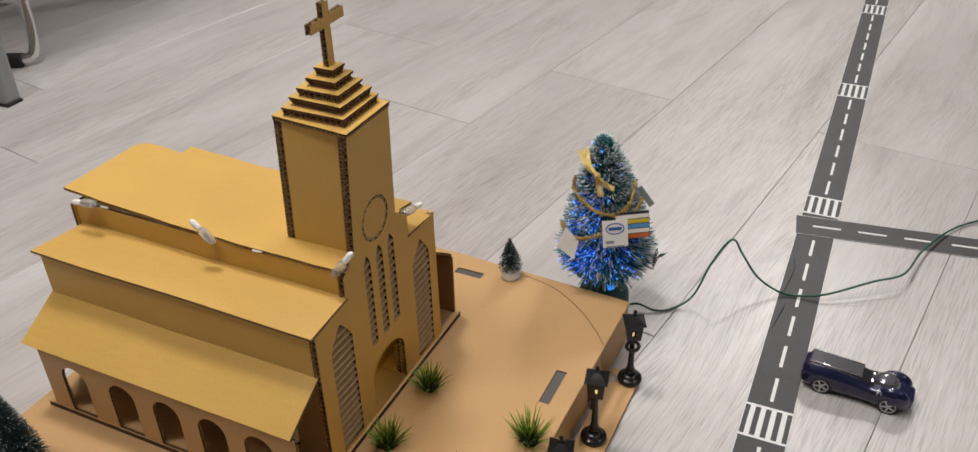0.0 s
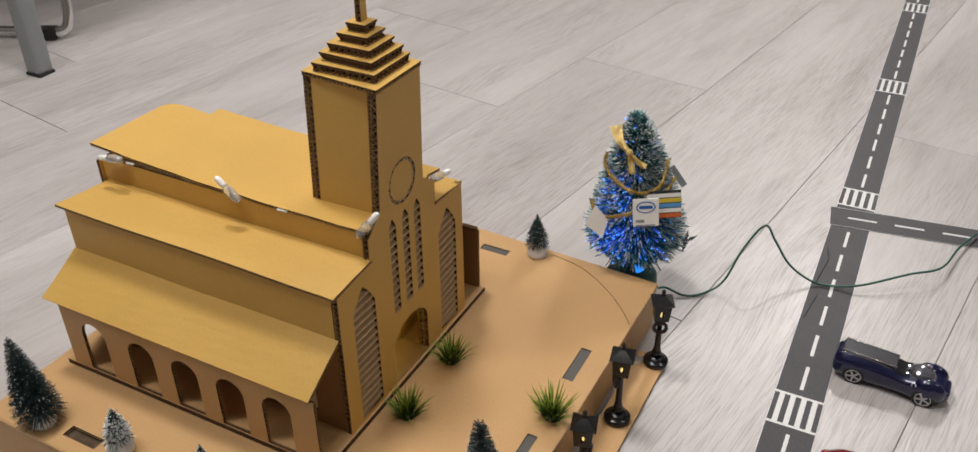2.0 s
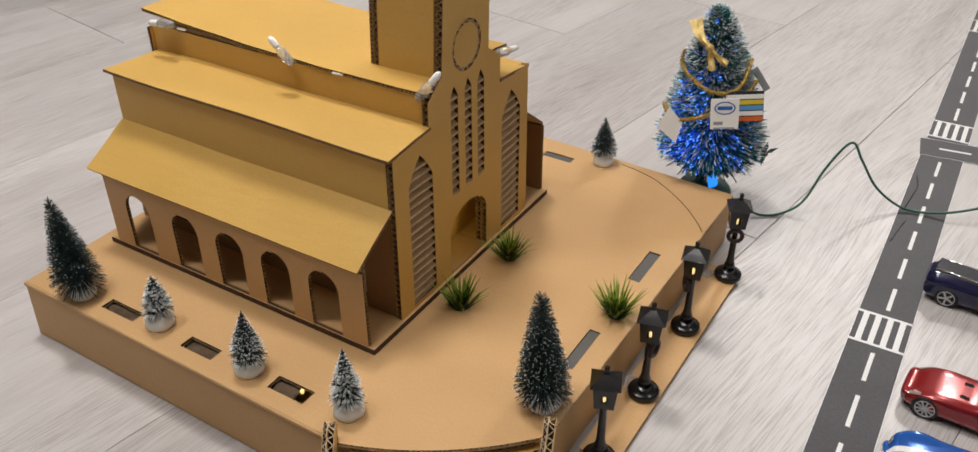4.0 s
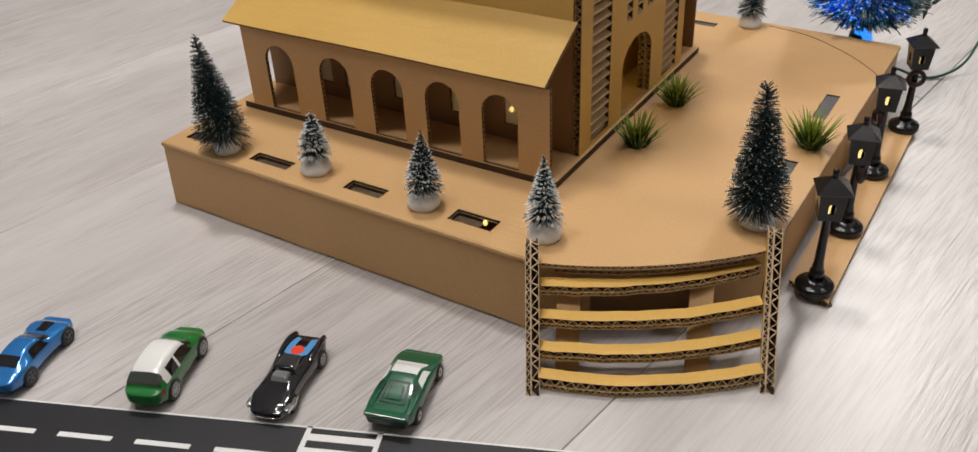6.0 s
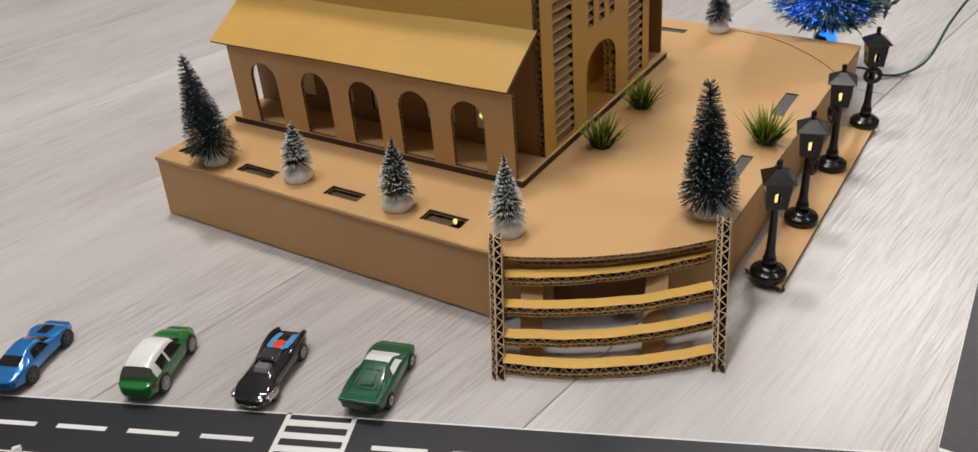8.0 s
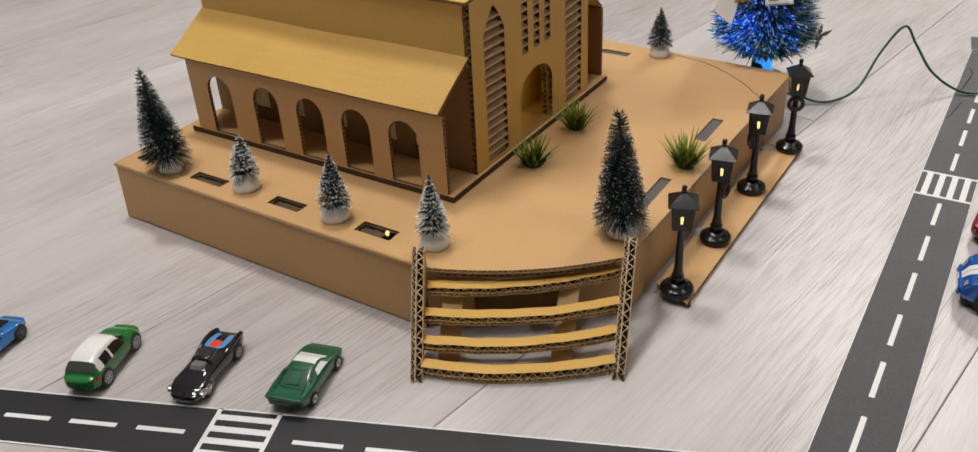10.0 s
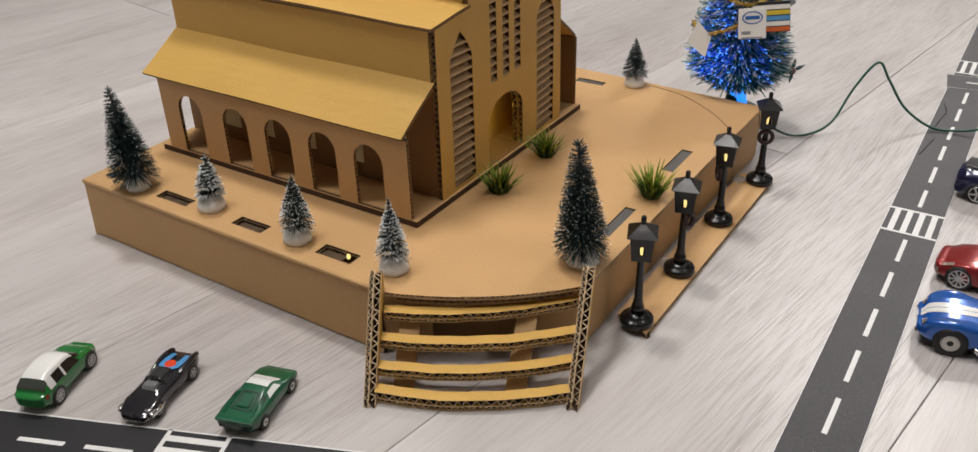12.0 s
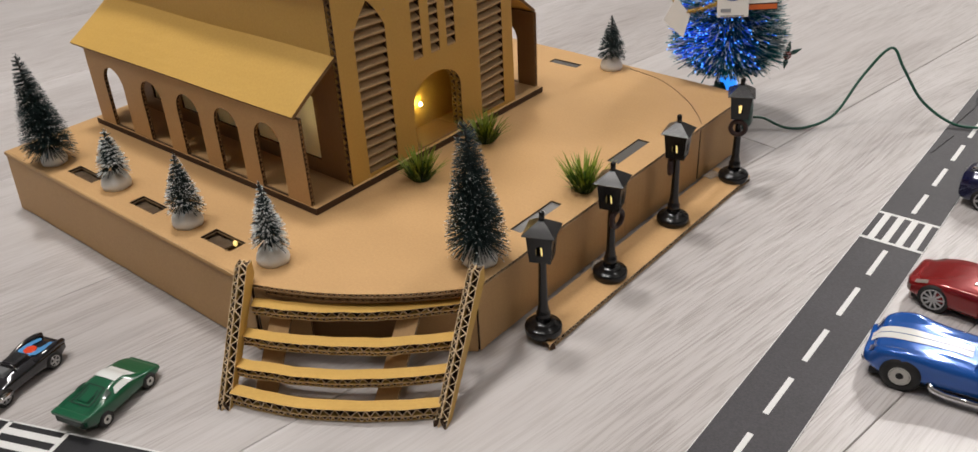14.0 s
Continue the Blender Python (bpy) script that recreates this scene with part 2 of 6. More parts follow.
    l.new(out, hsv.inputs["Color"])
    l.new(hsv.outputs[0], b.inputs["Base Color"])
    bp = n.new("ShaderNodeBump")
    bp.inputs["Strength"].default_value, bp.inputs["Distance"].default_value = 0.62, 0.0009
    relief = n.new("ShaderNodeMath")
    relief.operation = "MULTIPLY"
    l.new(ribs.outputs["Fac"], relief.inputs[0])
    l.new(deep.outputs[0], relief.inputs[1])
    l.new(relief.outputs[0], bp.inputs["Height"])
    l.new(bp.outputs[0], b.inputs["Normal"])
    b.inputs["Roughness"].default_value = 0.33
    b.inputs["Specular IOR Level"].default_value = 0.55
    return m


LAMINATE = laminate()
GAP = plain("plank_joint", (0.20, 0.18, 0.165), 0.8)

# ---------------------------------------------------------------- building helpers
rnd = random.Random(7)


def thing(name, label, category, at=(0, 0, 0), rz=0.0, group="", kind=""):
    ob = new(name)
    ob.empty_display_size = 0.01
    ob.matrix_basis = pose(*at, 0, 0, rz)
    return tagged(ob, label, category, group, kind)


def part(name, bm, mats, parent=None, label="", world=False, smooth=False, kind=""):
    """One mesh from bm, under parent. world: the mesh is written in world coordinates."""
    bmesh.ops.recalc_face_normals(bm, faces=bm.faces)
    me = bpy.data.meshes.new(name)
    bm.to_mesh(me)
    bm.free()
    for m in mats if isinstance(mats, (list, tuple)) else [mats]:
        me.materials.append(m)
    if smooth:
        me.polygons.foreach_set("use_smooth", [True] * len(me.polygons))
    ob = new(name, me)
    if parent is not None:
        ob.parent = parent
        if world:
            m, p = parent.matrix_basis.copy(), parent.parent
            ob.matrix_parent_inverse = m.inverted() if p is None else (p.matrix_basis @ parent.matrix_parent_inverse @ m).inverted()
    return tagged(ob, label, kind=kind)


def again(ob, m, parent):
    """A repeat of a part on the same mesh."""
    o = ob.copy()
    scene.collection.objects.link(o)
    o.parent = parent
    o.matrix_basis = m
    return o


I4 = Matrix.Identity(4)


def box(bm, lo, hi, mat=0, m=I4):
    x0, y0, z0 = lo
    x1, y1, z1 = hi
    v = [bm.verts.new(m @ Vector(p)) for p in ((x0, y0, z0), (x1, y0, z0), (x1, y1, z0), (x0, y1, z0), (x0, y0, z1), (x1, y0, z1), (x1, y1, z1), (x0, y1, z1))]
    fs = [bm.faces.new([v[i] for i in q]) for q in ((3, 2, 1, 0), (4, 5, 6, 7), (0, 1, 5, 4), (1, 2, 6, 5), (2, 3, 7, 6), (3, 0, 4, 7))]
    for f in fs:
        f.material_index = mat
    return fs


def soft_box(bm, lo, hi, r=0.001, mat=0, m=I4, seg=2):
    fs = box(bm, lo, hi, mat, m)
    es = list({e for f in fs for e in f.edges})
    got = bmesh.ops.bevel(bm, geom=es, offset=r, segments=seg, profile=0.5, affect="EDGES")
    for f in got["faces"]:
        f.material_index = mat


def lathe(bm, rings, seg=24, mat=0, m=I4, caps=True):
    """A turned shape from rings of (radius, z)."""
    rows = []
    for r, z in rings:
        rows.append([bm.verts.new(m @ Vector((r * math.cos(math.tau * i / seg), r * math.sin(math.tau * i / seg), z))) for i in range(seg)])
    for a, b in zip(rows, rows[1:]):
        for i in range(seg):
            f = bm.faces.new((a[i], a[(i + 1) % seg], b[(i + 1) % seg], b[i]))
            f.material_index, f.smooth = mat, True
    if caps:
        for row in (rows[0], rows[-1]):
            f = bm.faces.new(row)
            f.material_index = mat


def tube(bm, pts, r, seg=8, mat=0, caps=True):
    """A round rod along points."""
    pts = [Vector(p) for p in pts]
    rows, up = [], Vector((0.3, 0.2, 1)).normalized()
    for i, p in enumerate(pts):
        d = (pts[min(i + 1, len(pts) - 1)] - pts[max(i - 1, 0)]).normalized()
        a = d.cross(up)
        if a.length < 0.05:
            a = d.cross(Vector((1, 0, 0)))
        a.normalize()
        b = d.cross(a)
        rr = r[i] if isinstance(r, (list, tuple)) else r
        rows.append([bm.verts.new(p + rr * (math.cos(math.tau * k / seg) * a + math.sin(math.tau * k / seg) * b)) for k in range(seg)])
    for a, b in zip(rows, rows[1:]):
        for i in range(seg):
            f = bm.faces.new((a[i], a[(i + 1) % seg], b[(i + 1) % seg], b[i]))
            f.material_index, f.smooth = mat, True
    if caps:
        for row in (rows[0], rows[-1]):
            bm.faces.new(row).material_index = mat


def spline(pts, n=8):
    """Catmull-Rom points through pts."""
    pts = [Vector(p) for p in pts]
    out = []
    for i in range(len(pts) - 1):
        a, b, c, d = pts[max(i - 1, 0)], pts[i], pts[i + 1], pts[min(i + 2, len(pts) - 1)]
        for k in range(n):
            t = k / n
            out.append(0.5 * ((2 * b) + (c - a) * t + (2 * a - 5 * b + 4 * c - d) * t * t + (3 * b - a - 3 * c + d) * t ** 3))
    return out + [pts[-1]]


def area2(poly):
    return sum(a[0] * b[1] - b[0] * a[1] for a, b in zip(poly, poly[1:] + poly[:1]))


def inset(poly, d):
    """poly (counter-clockwise) with edge i moved inwards by d[i]."""
    n, out = len(poly), []
    P = [Vector((*p, 0)) for p in poly]
    for i in range(n):
        e0, e1 = (P[i] - P[i - 1]).normalized(), (P[(i + 1) % n] - P[i]).normalized()
        n0, n1 = Vector((-e0.y, e0.x, 0)), Vector((-e1.y, e1.x, 0))
        cr = e0.x * e1.y - e0.y * e1.x
        if abs(cr) < 0.05:
            q = P[i] + n1 * max(d[i - 1], d[i])
        else:
            a, b = P[i] + n0 * d[i - 1], P[i] + n1 * d[i]
            t = ((b - a).x * e1.y - (b - a).y * e1.x) / cr
            q = a + e0 * t
        out.append((q.x, q.y))
    return out


def sheet(bm, outline, holes, c0, c1, m, mat=0, side=None):
    """A flat plate with holes: outline in the plane (a, b), thickness from c0 to c1 along c; m turns (a, b, c) into place."""
    side = mat if side is None else side
    loops = [outline, *holes]
    low, high, elow, ehigh = [], [], [], []
    for lp in loops:
        for store, es, c in ((low, elow, c0), (high, ehigh, c1)):
            vs = [bm.verts.new(m @ Vector((a, b, c))) for a, b in lp]
            store.append(vs)
            es += [bm.edges.new((vs[i], vs[(i + 1) % len(vs)])) for i in range(len(vs))]
    for es in (elow, ehigh):
        got = bmesh.ops.triangle_fill(bm, use_beauty=True, use_dissolve=False, edges=es)
        for f in got["geom"]:
            if isinstance(f, bmesh.types.BMFace):
                f.material_index = mat
    for a, b in zip(low, high):
        for i in range(len(a)):
            j = (i + 1) % len(a)
            bm.faces.new((a[i], a[j], b[j], b[i])).material_index = side


def fluted(bm, outline, holes, t, m, open_edges="all", pitch=0.0075, depth=0.008, liner=0.0007, open_holes=(), faces=(0, 0), flute=1, paper=0.00055):
    """A corrugated board: two liners, a core that stands back at the open edges, and the wavy paper that shows there."""
    if area2(outline) < 0:
        outline = outline[::-1]
    n = len(outline)
    opened = set(range(n)) if open_edges == "all" else set(open_edges)
    holes = [h if area2(h) > 0 else h[::-1] for h in holes]
    sheet(bm, outline, holes, 0, liner, m, faces[0], 2)
    sheet(bm, outline, holes, t - liner, t, m, faces[1], 2)
    core = inset(outline, [depth if i in opened else 0.0004 for i in range(n)])

    def sill(a, b):
        return abs(a[1] - b[1]) < 1e-6 and abs(a[0] - b[0]) > 0.02

    cores = [inset(h, [-0.005 if k in open_holes and not sill(h[i], h[(i + 1) % len(h)]) else -0.0004 for i in range(len(h))]) for k, h in enumerate(holes)]
    # core in the dark colour that paints shade into the gaps
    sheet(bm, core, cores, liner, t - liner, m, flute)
    runs = [(outline, sorted(opened), depth, 1)] + [(holes[k], range(len(holes[k])), 0.005, -1) for k in open_holes]
    for poly, which, dep, sign in runs:
        phase = 0
        for i in which:
            a, b = Vector((*poly[i], 0)), Vector((*poly[(i + 1) % len(poly)], 0))
            e = (b - a)
            if e.length < 1e-5 or (sign < 0 and sill(a, b)):
                continue
            inw = Vector((-e.y, e.x, 0)).normalized() * dep * sign
            k = max(1, round(e.length / (pitch / 2)))
            unit, up = e.normalized(), Vector((0, 0, 1))
            wave = []
            for j in range(k + 1):
                s = j / k
                if 0 < j < k:
                    s += rnd.uniform(-0.36, 0.36) / k
                wave.append((s * e.length, (liner if (j + phase) % 2 else t - liner)))
            last = None
            for j, (s, h) in enumerate(wave):
                # the wavy paper has a thickness of its own, seen as a pale line
                back = rnd.uniform(0.0, 0.08)
                half = min(paper, t * 0.12) * rnd.uniform(0.7, 1.5)
                if t > 0.004 and rnd.random() < 0.45:
                    # a torn scrap of paper on the cut
                    o = a + unit * s + up * (liner if rnd.random() < 0.5 else t - liner) - inw * 0.03
                    e2 = unit * rnd.uniform(0.0008, 0.0022) + up * rnd.uniform(-0.0012, 0.0012)
                    e3 = unit * rnd.uniform(-0.0005, 0.0012) + up * rnd.choice((-1, 1)) * rnd.uniform(0.0004, 0.0012) - inw * 0.04
                    bm.faces.new([bm.verts.new(m @ q) for q in (o, o + e2, o + e3)]).material_index = 2
                pts = [a + unit * (s - half) + up * h + inw * back, a + unit * (s + half) + up * h + inw * back]
                quad = [bm.verts.new(m @ p) for p in pts] + [bm.verts.new(m @ (p + inw * 0.95)) for p in pts]
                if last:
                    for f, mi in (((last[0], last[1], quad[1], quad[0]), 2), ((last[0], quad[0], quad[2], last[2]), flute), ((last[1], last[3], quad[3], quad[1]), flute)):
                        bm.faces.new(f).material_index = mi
                last = quad
            phase += k


def double_wall(bm, outline, t, m, small_first=True, pitch=0.0075, **kw):
    """A double-wall board: a coarse corrugated layer and a fine one, glued face to face."""
    fine, coarse = t * 0.39, t * 0.61
    lo, hi = ((fine, pitch * 0.62), (coarse, pitch)) if small_first else ((coarse, pitch), (fine, pitch * 0.62))
    fluted(bm, outline, [], lo[0] - 0.0001, m, pitch=lo[1], liner=0.0005, paper=0.00038, **kw)
    fluted(bm, outline, [], hi[0], m @ Matrix.Translation((0, 0, lo[0])), pitch=hi[1], liner=0.0005, paper=0.00042, **kw)


def arch(c, w, z0, zs, zt, n=14, point=0.0):
    """An arched opening: centre, width, sill, springing and crown. point > 0 makes it a pointed one."""
    out = [(c - w / 2, z0), (c + w / 2, z0)]
    for i in range(n + 1):
        a = math.pi * i / n
        x, y = math.cos(a), math.sin(a)
        if point:
            y = (1 - abs(x) ** (1.6 - point)) ** 0.85 if abs(x) < 1 else 0
        out.append((c + w / 2 * x, zs + (zt - zs) * y))
    return out


def axes(o, a, b, c):
    """The matrix that takes (a, b, c) to o + a * A + b * B + c * C."""
    m = Matrix.Identity(4)
    for i, v in enumerate((a, b, c)):
        m.col[i][:3] = v
    m.col[3][:3] = o
    return m


YZ = axes((0, 0, 0), (0, 1, 0), (0, 0, 1), (1, 0, 0))   # a = y, b = z, thickness along x
XZ = axes((0, 0, 0), (1, 0, 0), (0, 0, 1), (0, 1, 0))   # a = x, b = z, thickness along y
XY = I4


def shifted(m, x=0, y=0, z=0):
    return Matrix.Translation((x, y, z)) @ m

# ---------------------------------------------------------------- cardboard platform
DECK = 0.064
T = 0.0035
platform = thing("cardboard_platform", "long tan cardboard platform with slots cut in its top", "model base", (-0.5, 0.62, 0))


def rect(x0, y0, x1, y1):
    return [(x0, y0), (x1, y0), (x1, y1), (x0, y1)]


def bulge(a, b, out, n=14):
    """A shallow arc from a to b that swells by out to its right-hand side."""
    a, b = Vector((*a, 0)), Vector((*b, 0))
    d = b - a
    side = Vector((d.y, -d.x, 0)).normalized()
    return [tuple((a + d * (i / n) + side * out * (1 - (2 * i / n - 1) ** 2))[:2]) for i in range(n + 1)]


edge_arc = bulge((-0.380, 0.3535), (-0.236, 0.450), 0.012)
deck_outline = [(-0.7805, 0.3580)] + edge_arc + [(-0.2335, 0.66), (-0.2300, 0.8885), (-0.47, 0.900), (-0.788, 0.905)]
slots_south = [rect(-0.768, 0.3765, -0.735, 0.3905), rect(-0.683, 0.3725, -0.639, 0.3865), rect(-0.575, 0.372, -0.5365, 0.387), rect(-0.470, 0.3730, -0.430, 0.3895)]
slots_east = [rect(-0.2665, 0.529, -0.2555, 0.587), rect(-0.2685, 0.677, -0.2560, 0.7335)]
slots_north = [rect(-0.4640, 0.858, -0.4255, 0.8705), rect(-0.60, 0.858, -0.555, 0.8705)]
bm = bmesh.new()
n_out = len(deck_outline)
fluted(bm, deck_outline, slots_south + slots_east + slots_north, T, shifted(XY, z=DECK - T), open_edges=range(1, n_out - 2), pitch=0.0045, depth=0.006)
part("top_panel", bm, [TAN, FLUTE_SHADE, EDGE], platform, world=True)


def side_wall(name, a, b, z0, z1, t=0.0035, wobble=0.0, lean=0.0):
    a, b = Vector((*a, 0)), Vector((*b, 0))
    d = (b - a).normalized()
    out = Vector((d.y, -d.x, 0))
    m = axes(a + out * lean * z1, d, Vector((0, 0, 1)) - out * lean, -out)
    L = (b - a).length
    n = 12
    out = [(L * i / n, z0 + wobble * abs(math.sin(i * 1.3)) * (0 < i < n)) for i in range(n + 1)] + [(L, z1), (0, z1)]
    bm = bmesh.new()
    fluted(bm, out, [], t, m, open_edges=range(n), pitch=0.0045, depth=0.004)
    return part(name, bm, [TAN, FLUTE_SHADE, EDGE], platform, world=True)


# the south side is folded down from the top along a soft crease
side_wall("side_panel", (-0.7790, 0.3585), (-0.3815, 0.3545), 0.0006, DECK - 0.0038, wobble=0.0016, lean=0.045)
side_wall("side_panel", (-0.2385, 0.4530), (-0.2370, 0.660), 0.001, DECK - T - 0.0003, wobble=0.001)
side_wall("side_panel", (-0.2370, 0.6605), (-0.2345, 0.795), 0.001, DECK - T - 0.0003, wobble=0.001)
side_wall("side_panel", (-0.2345, 0.798), (-0.2310, 0.886), 0.001, DECK - T - 0.0003, wobble=0.001)
side_wall("side_panel", (-0.2340, 0.885), (-0.786, 0.902), 0.001, DECK - T - 0.0003)
side_wall("side_panel", (-0.7855, 0.900), (-0.7795, 0.362), 0.001, DECK - T - 0.0003, wobble=0.001)
bm = bmesh.new()
tube(bm, [(-0.7804, 0.3598, DECK - 0.0023), (-0.58, 0.3575, DECK - 0.0023), (-0.3815, 0.3553, DECK - 0.0023)], 0.0025, 12)
part("folded_crease", bm, TAN, platform, world=True)
# a panel set back behind the stair, with square holes showing the dark inside
back = bulge((-0.3810, 0.3570), (-0.2395, 0.4510), 0.0)
bm = bmesh.new()
a, b = Vector((*back[0], 0)), Vector((*back[-1], 0))
d = (b - a).normalized()
fluted(bm, [(0, 0.001), ((b - a).length, 0.001), ((b - a).length, DECK - T - 0.0005), (0, DECK - T - 0.0005)], [rect(0.040, 0.004, 0.122, 0.040)], 0.0035,
       axes(a, d, Vector((0, 0, 1)), Vector((-d.y, d.x, 0))), open_edges=())
part("riser_panel", bm, [TAN, FLUTE_SHADE, EDGE], platform, world=True)
# a brown board behind the hole, with the shade inside put in its colour
bm = bmesh.new()
inw = Vector((-d.y, d.x, 0)) * 0.008
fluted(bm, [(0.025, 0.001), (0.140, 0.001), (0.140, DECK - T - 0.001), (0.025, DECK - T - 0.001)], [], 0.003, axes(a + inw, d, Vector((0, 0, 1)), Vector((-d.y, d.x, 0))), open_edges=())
part("inner_panel", bm, [BROWN_SHADE, FLUTE_SHADE, EDGE], platform, world=True)
# a second layer of board glued under the deck's curved edge
under = edge_arc[1:-1] + [tuple((Vector((*p, 0)) + Vector((-d.y, d.x, 0)) * 0.022)[:2]) for p in edge_arc[-2:0:-1]]
bm = bmesh.new()
fluted(bm, under, [], 0.0036, shifted(XY, z=DECK - T - 0.0040), open_edges=range(len(edge_arc) - 3), pitch=0.0060, depth=0.006)
part("edge_layer", bm, [BROWN_SHADE, FLUTE_SHADE, EDGE_DULL], platform, "brown board glued under the curved edge", world=True)
# the curved cut across the north-east corner, a thin slit with a raised lip, and its seam down the side
arc = spline([(-0.372, 0.888, 0), (-0.3257, 0.8763, 0), (-0.2806, 0.8465, 0), (-0.2500, 0.8165, 0), (-0.2345, 0.7965, 0)], 8)
bm = bmesh.new()
for p, q in zip(arc, arc[1:]):
    s = (q - p).normalized().cross(Vector((0, 0, 1)))
    for k, (w0, w1, z0, z1, mi) in enumerate(((-0.0003, 0.0003, 0.0, 0.00025, 1), (-0.0012, -0.0003, 0.0, 0.0005, 0))):
        vs = [bm.verts.new(x + Vector((0, 0, DECK + z)) + s * w) for x in (p, q) for w, z in ((w0, z0), (w0, z1), (w1, z1), (w1, z0))]
        for i in range(4):
            j = (i + 1) % 4
            bm.faces.new((vs[i], vs[j], vs[4 + j], vs[4 + i])).material_index = mi
part("curved_seam", bm, [TAN, FLUTE_SHADE, EDGE], platform, "faint curved cut line with a raised lip", world=True)
# smoky film under the narrow slots
for r in slots_east + slots_north:
    bm = bmesh.new()
    (x0, y0), (x1, y1) = r[0], r[2]
    box(bm, (x0 + 0.0003, y0 + 0.0003, DECK - 0.0022), (x1 - 0.0003, y1 - 0.0003, DECK - 0.0014))
    part("slot_film", bm, FILM, platform, "smoky clear plastic film", world=True)
# dark film hangs loosely under the wide slots, crumpled at its west end
fr = random.Random(44)
for k, r in enumerate(slots_south):
    (x0, y0), (x1, y1) = r[0], r[2]
    x1 = x0 + (x1 - x0) * (0.62 if k == 3 else 1.0)
    bm = bmesh.new()
    nx, ny = 14, 7
    grid = []
    for i in range(nx + 1):
        u = i / nx
        amp = 0.0013 * max(0.0, 1 - u / 0.45) + 0.0002
        grid.append([bm.verts.new((x0 - 0.001 + (x1 - x0 + 0.002) * u, y0 - 0.001 + (y1 - y0 + 0.002) * j / ny, DECK - T - 0.0022 + fr.uniform(-amp, amp))) for j in range(ny + 1)])
    for i in range(nx):
        for j in range(ny):
            bm.faces.new((grid[i][j], grid[i + 1][j], grid[i + 1][j + 1], grid[i][j + 1])).smooth = True
    bmesh.ops.solidify(bm, geom=bm.faces[:], thickness=0.0003)
    part("slot_film", bm, FILM_DEEP, platform, "dark crumpled plastic film", world=True)
# a floor of board inside, on which the small lights lie
bm = bmesh.new()
fluted(bm, [(-0.776, 0.366), (-0.37, 0.366), (-0.245, 0.46), (-0.242, 0.88), (-0.776, 0.885)], [], 0.003, shifted(XY, z=0.040), open_edges=())
part("inner_floor", bm, [TAN, FLUTE_SHADE, EDGE], platform, world=True)

# ---------------------------------------------------------------- staircase
stairs = thing("cardboard_staircase", "four-step curved cardboard staircase with open corrugated edges", "staircase", (-0.30, 0.36, 0))
TL, TR, BL, BR = Vector((-0.3805, 0.3500, 0)), Vector((-0.2350, 0.4465, 0)), Vector((-0.3478, 0.2905, 0)), Vector((-0.2082, 0.3705, 0))


def stringer(top, bottom, ztop):
    d = (bottom - top)
    run = d.length
    f = d.normalized()
    out = [(0, ztop), (-0.0085, ztop), (-0.0085, ztop - 0.012), (run - 0.011, 0), (run, 0)]
    side = Vector((-f.y, f.x, 0))
    bm = bmesh.new()
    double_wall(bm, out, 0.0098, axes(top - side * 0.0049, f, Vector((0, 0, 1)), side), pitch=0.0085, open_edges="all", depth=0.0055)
    return part("stringer", bm, [GOLD, FLUTE_SHADE, EDGE], stairs, world=True)


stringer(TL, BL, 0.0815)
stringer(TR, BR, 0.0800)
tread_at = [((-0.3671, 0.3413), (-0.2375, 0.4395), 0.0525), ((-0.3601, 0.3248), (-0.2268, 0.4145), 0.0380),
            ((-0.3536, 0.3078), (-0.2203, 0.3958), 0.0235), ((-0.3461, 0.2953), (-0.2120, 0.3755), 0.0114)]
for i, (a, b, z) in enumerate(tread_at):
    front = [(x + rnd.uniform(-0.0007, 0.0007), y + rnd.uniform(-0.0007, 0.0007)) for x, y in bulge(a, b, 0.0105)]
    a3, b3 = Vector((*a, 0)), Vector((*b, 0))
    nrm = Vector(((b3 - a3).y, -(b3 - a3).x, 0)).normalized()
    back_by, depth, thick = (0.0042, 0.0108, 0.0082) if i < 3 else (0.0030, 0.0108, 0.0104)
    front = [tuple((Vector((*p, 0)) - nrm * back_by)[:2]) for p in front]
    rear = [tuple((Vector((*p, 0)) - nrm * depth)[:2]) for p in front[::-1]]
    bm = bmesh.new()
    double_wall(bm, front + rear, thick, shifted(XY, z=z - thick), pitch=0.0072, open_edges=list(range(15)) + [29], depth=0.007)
    part("tread", bm, [GOLD, FLUTE_SHADE, EDGE], stairs, world=True)
for s in (0.15, 0.71):
    top = TL.lerp(TR, s) + Vector((0.5, -0.75, 0)) * 0.006
    bot = BL.lerp(BR, s) - Vector((0.5, -0.75, 0)) * 0.010
    f = (bot - top).normalized()
    side = Vector((-f.y, f.x, 0))
    L = (bot - top).length
    bm = bmesh.new()
    # a flat strip that slants down behind the treads
    n = Vector((f.x * 0.056, f.y * 0.056, L)).normalized()
    d3 = Vector((f.x * L, f.y * L, -0.052)).normalized()
    fluted(bm, [(0, -0.0085), (math.hypot(L, 0.052), -0.0085), (math.hypot(L, 0.052), 0.0085), (0, 0.0085)], [], 0.003,
           axes(top + Vector((0, 0, 0.046)) - n * 0.006, d3, side, n), open_edges=(0, 2), pitch=0.004, depth=0.003)
    part("carriage_strip", bm, [TAN, FLUTE_SHADE, EDGE], stairs, world=True)

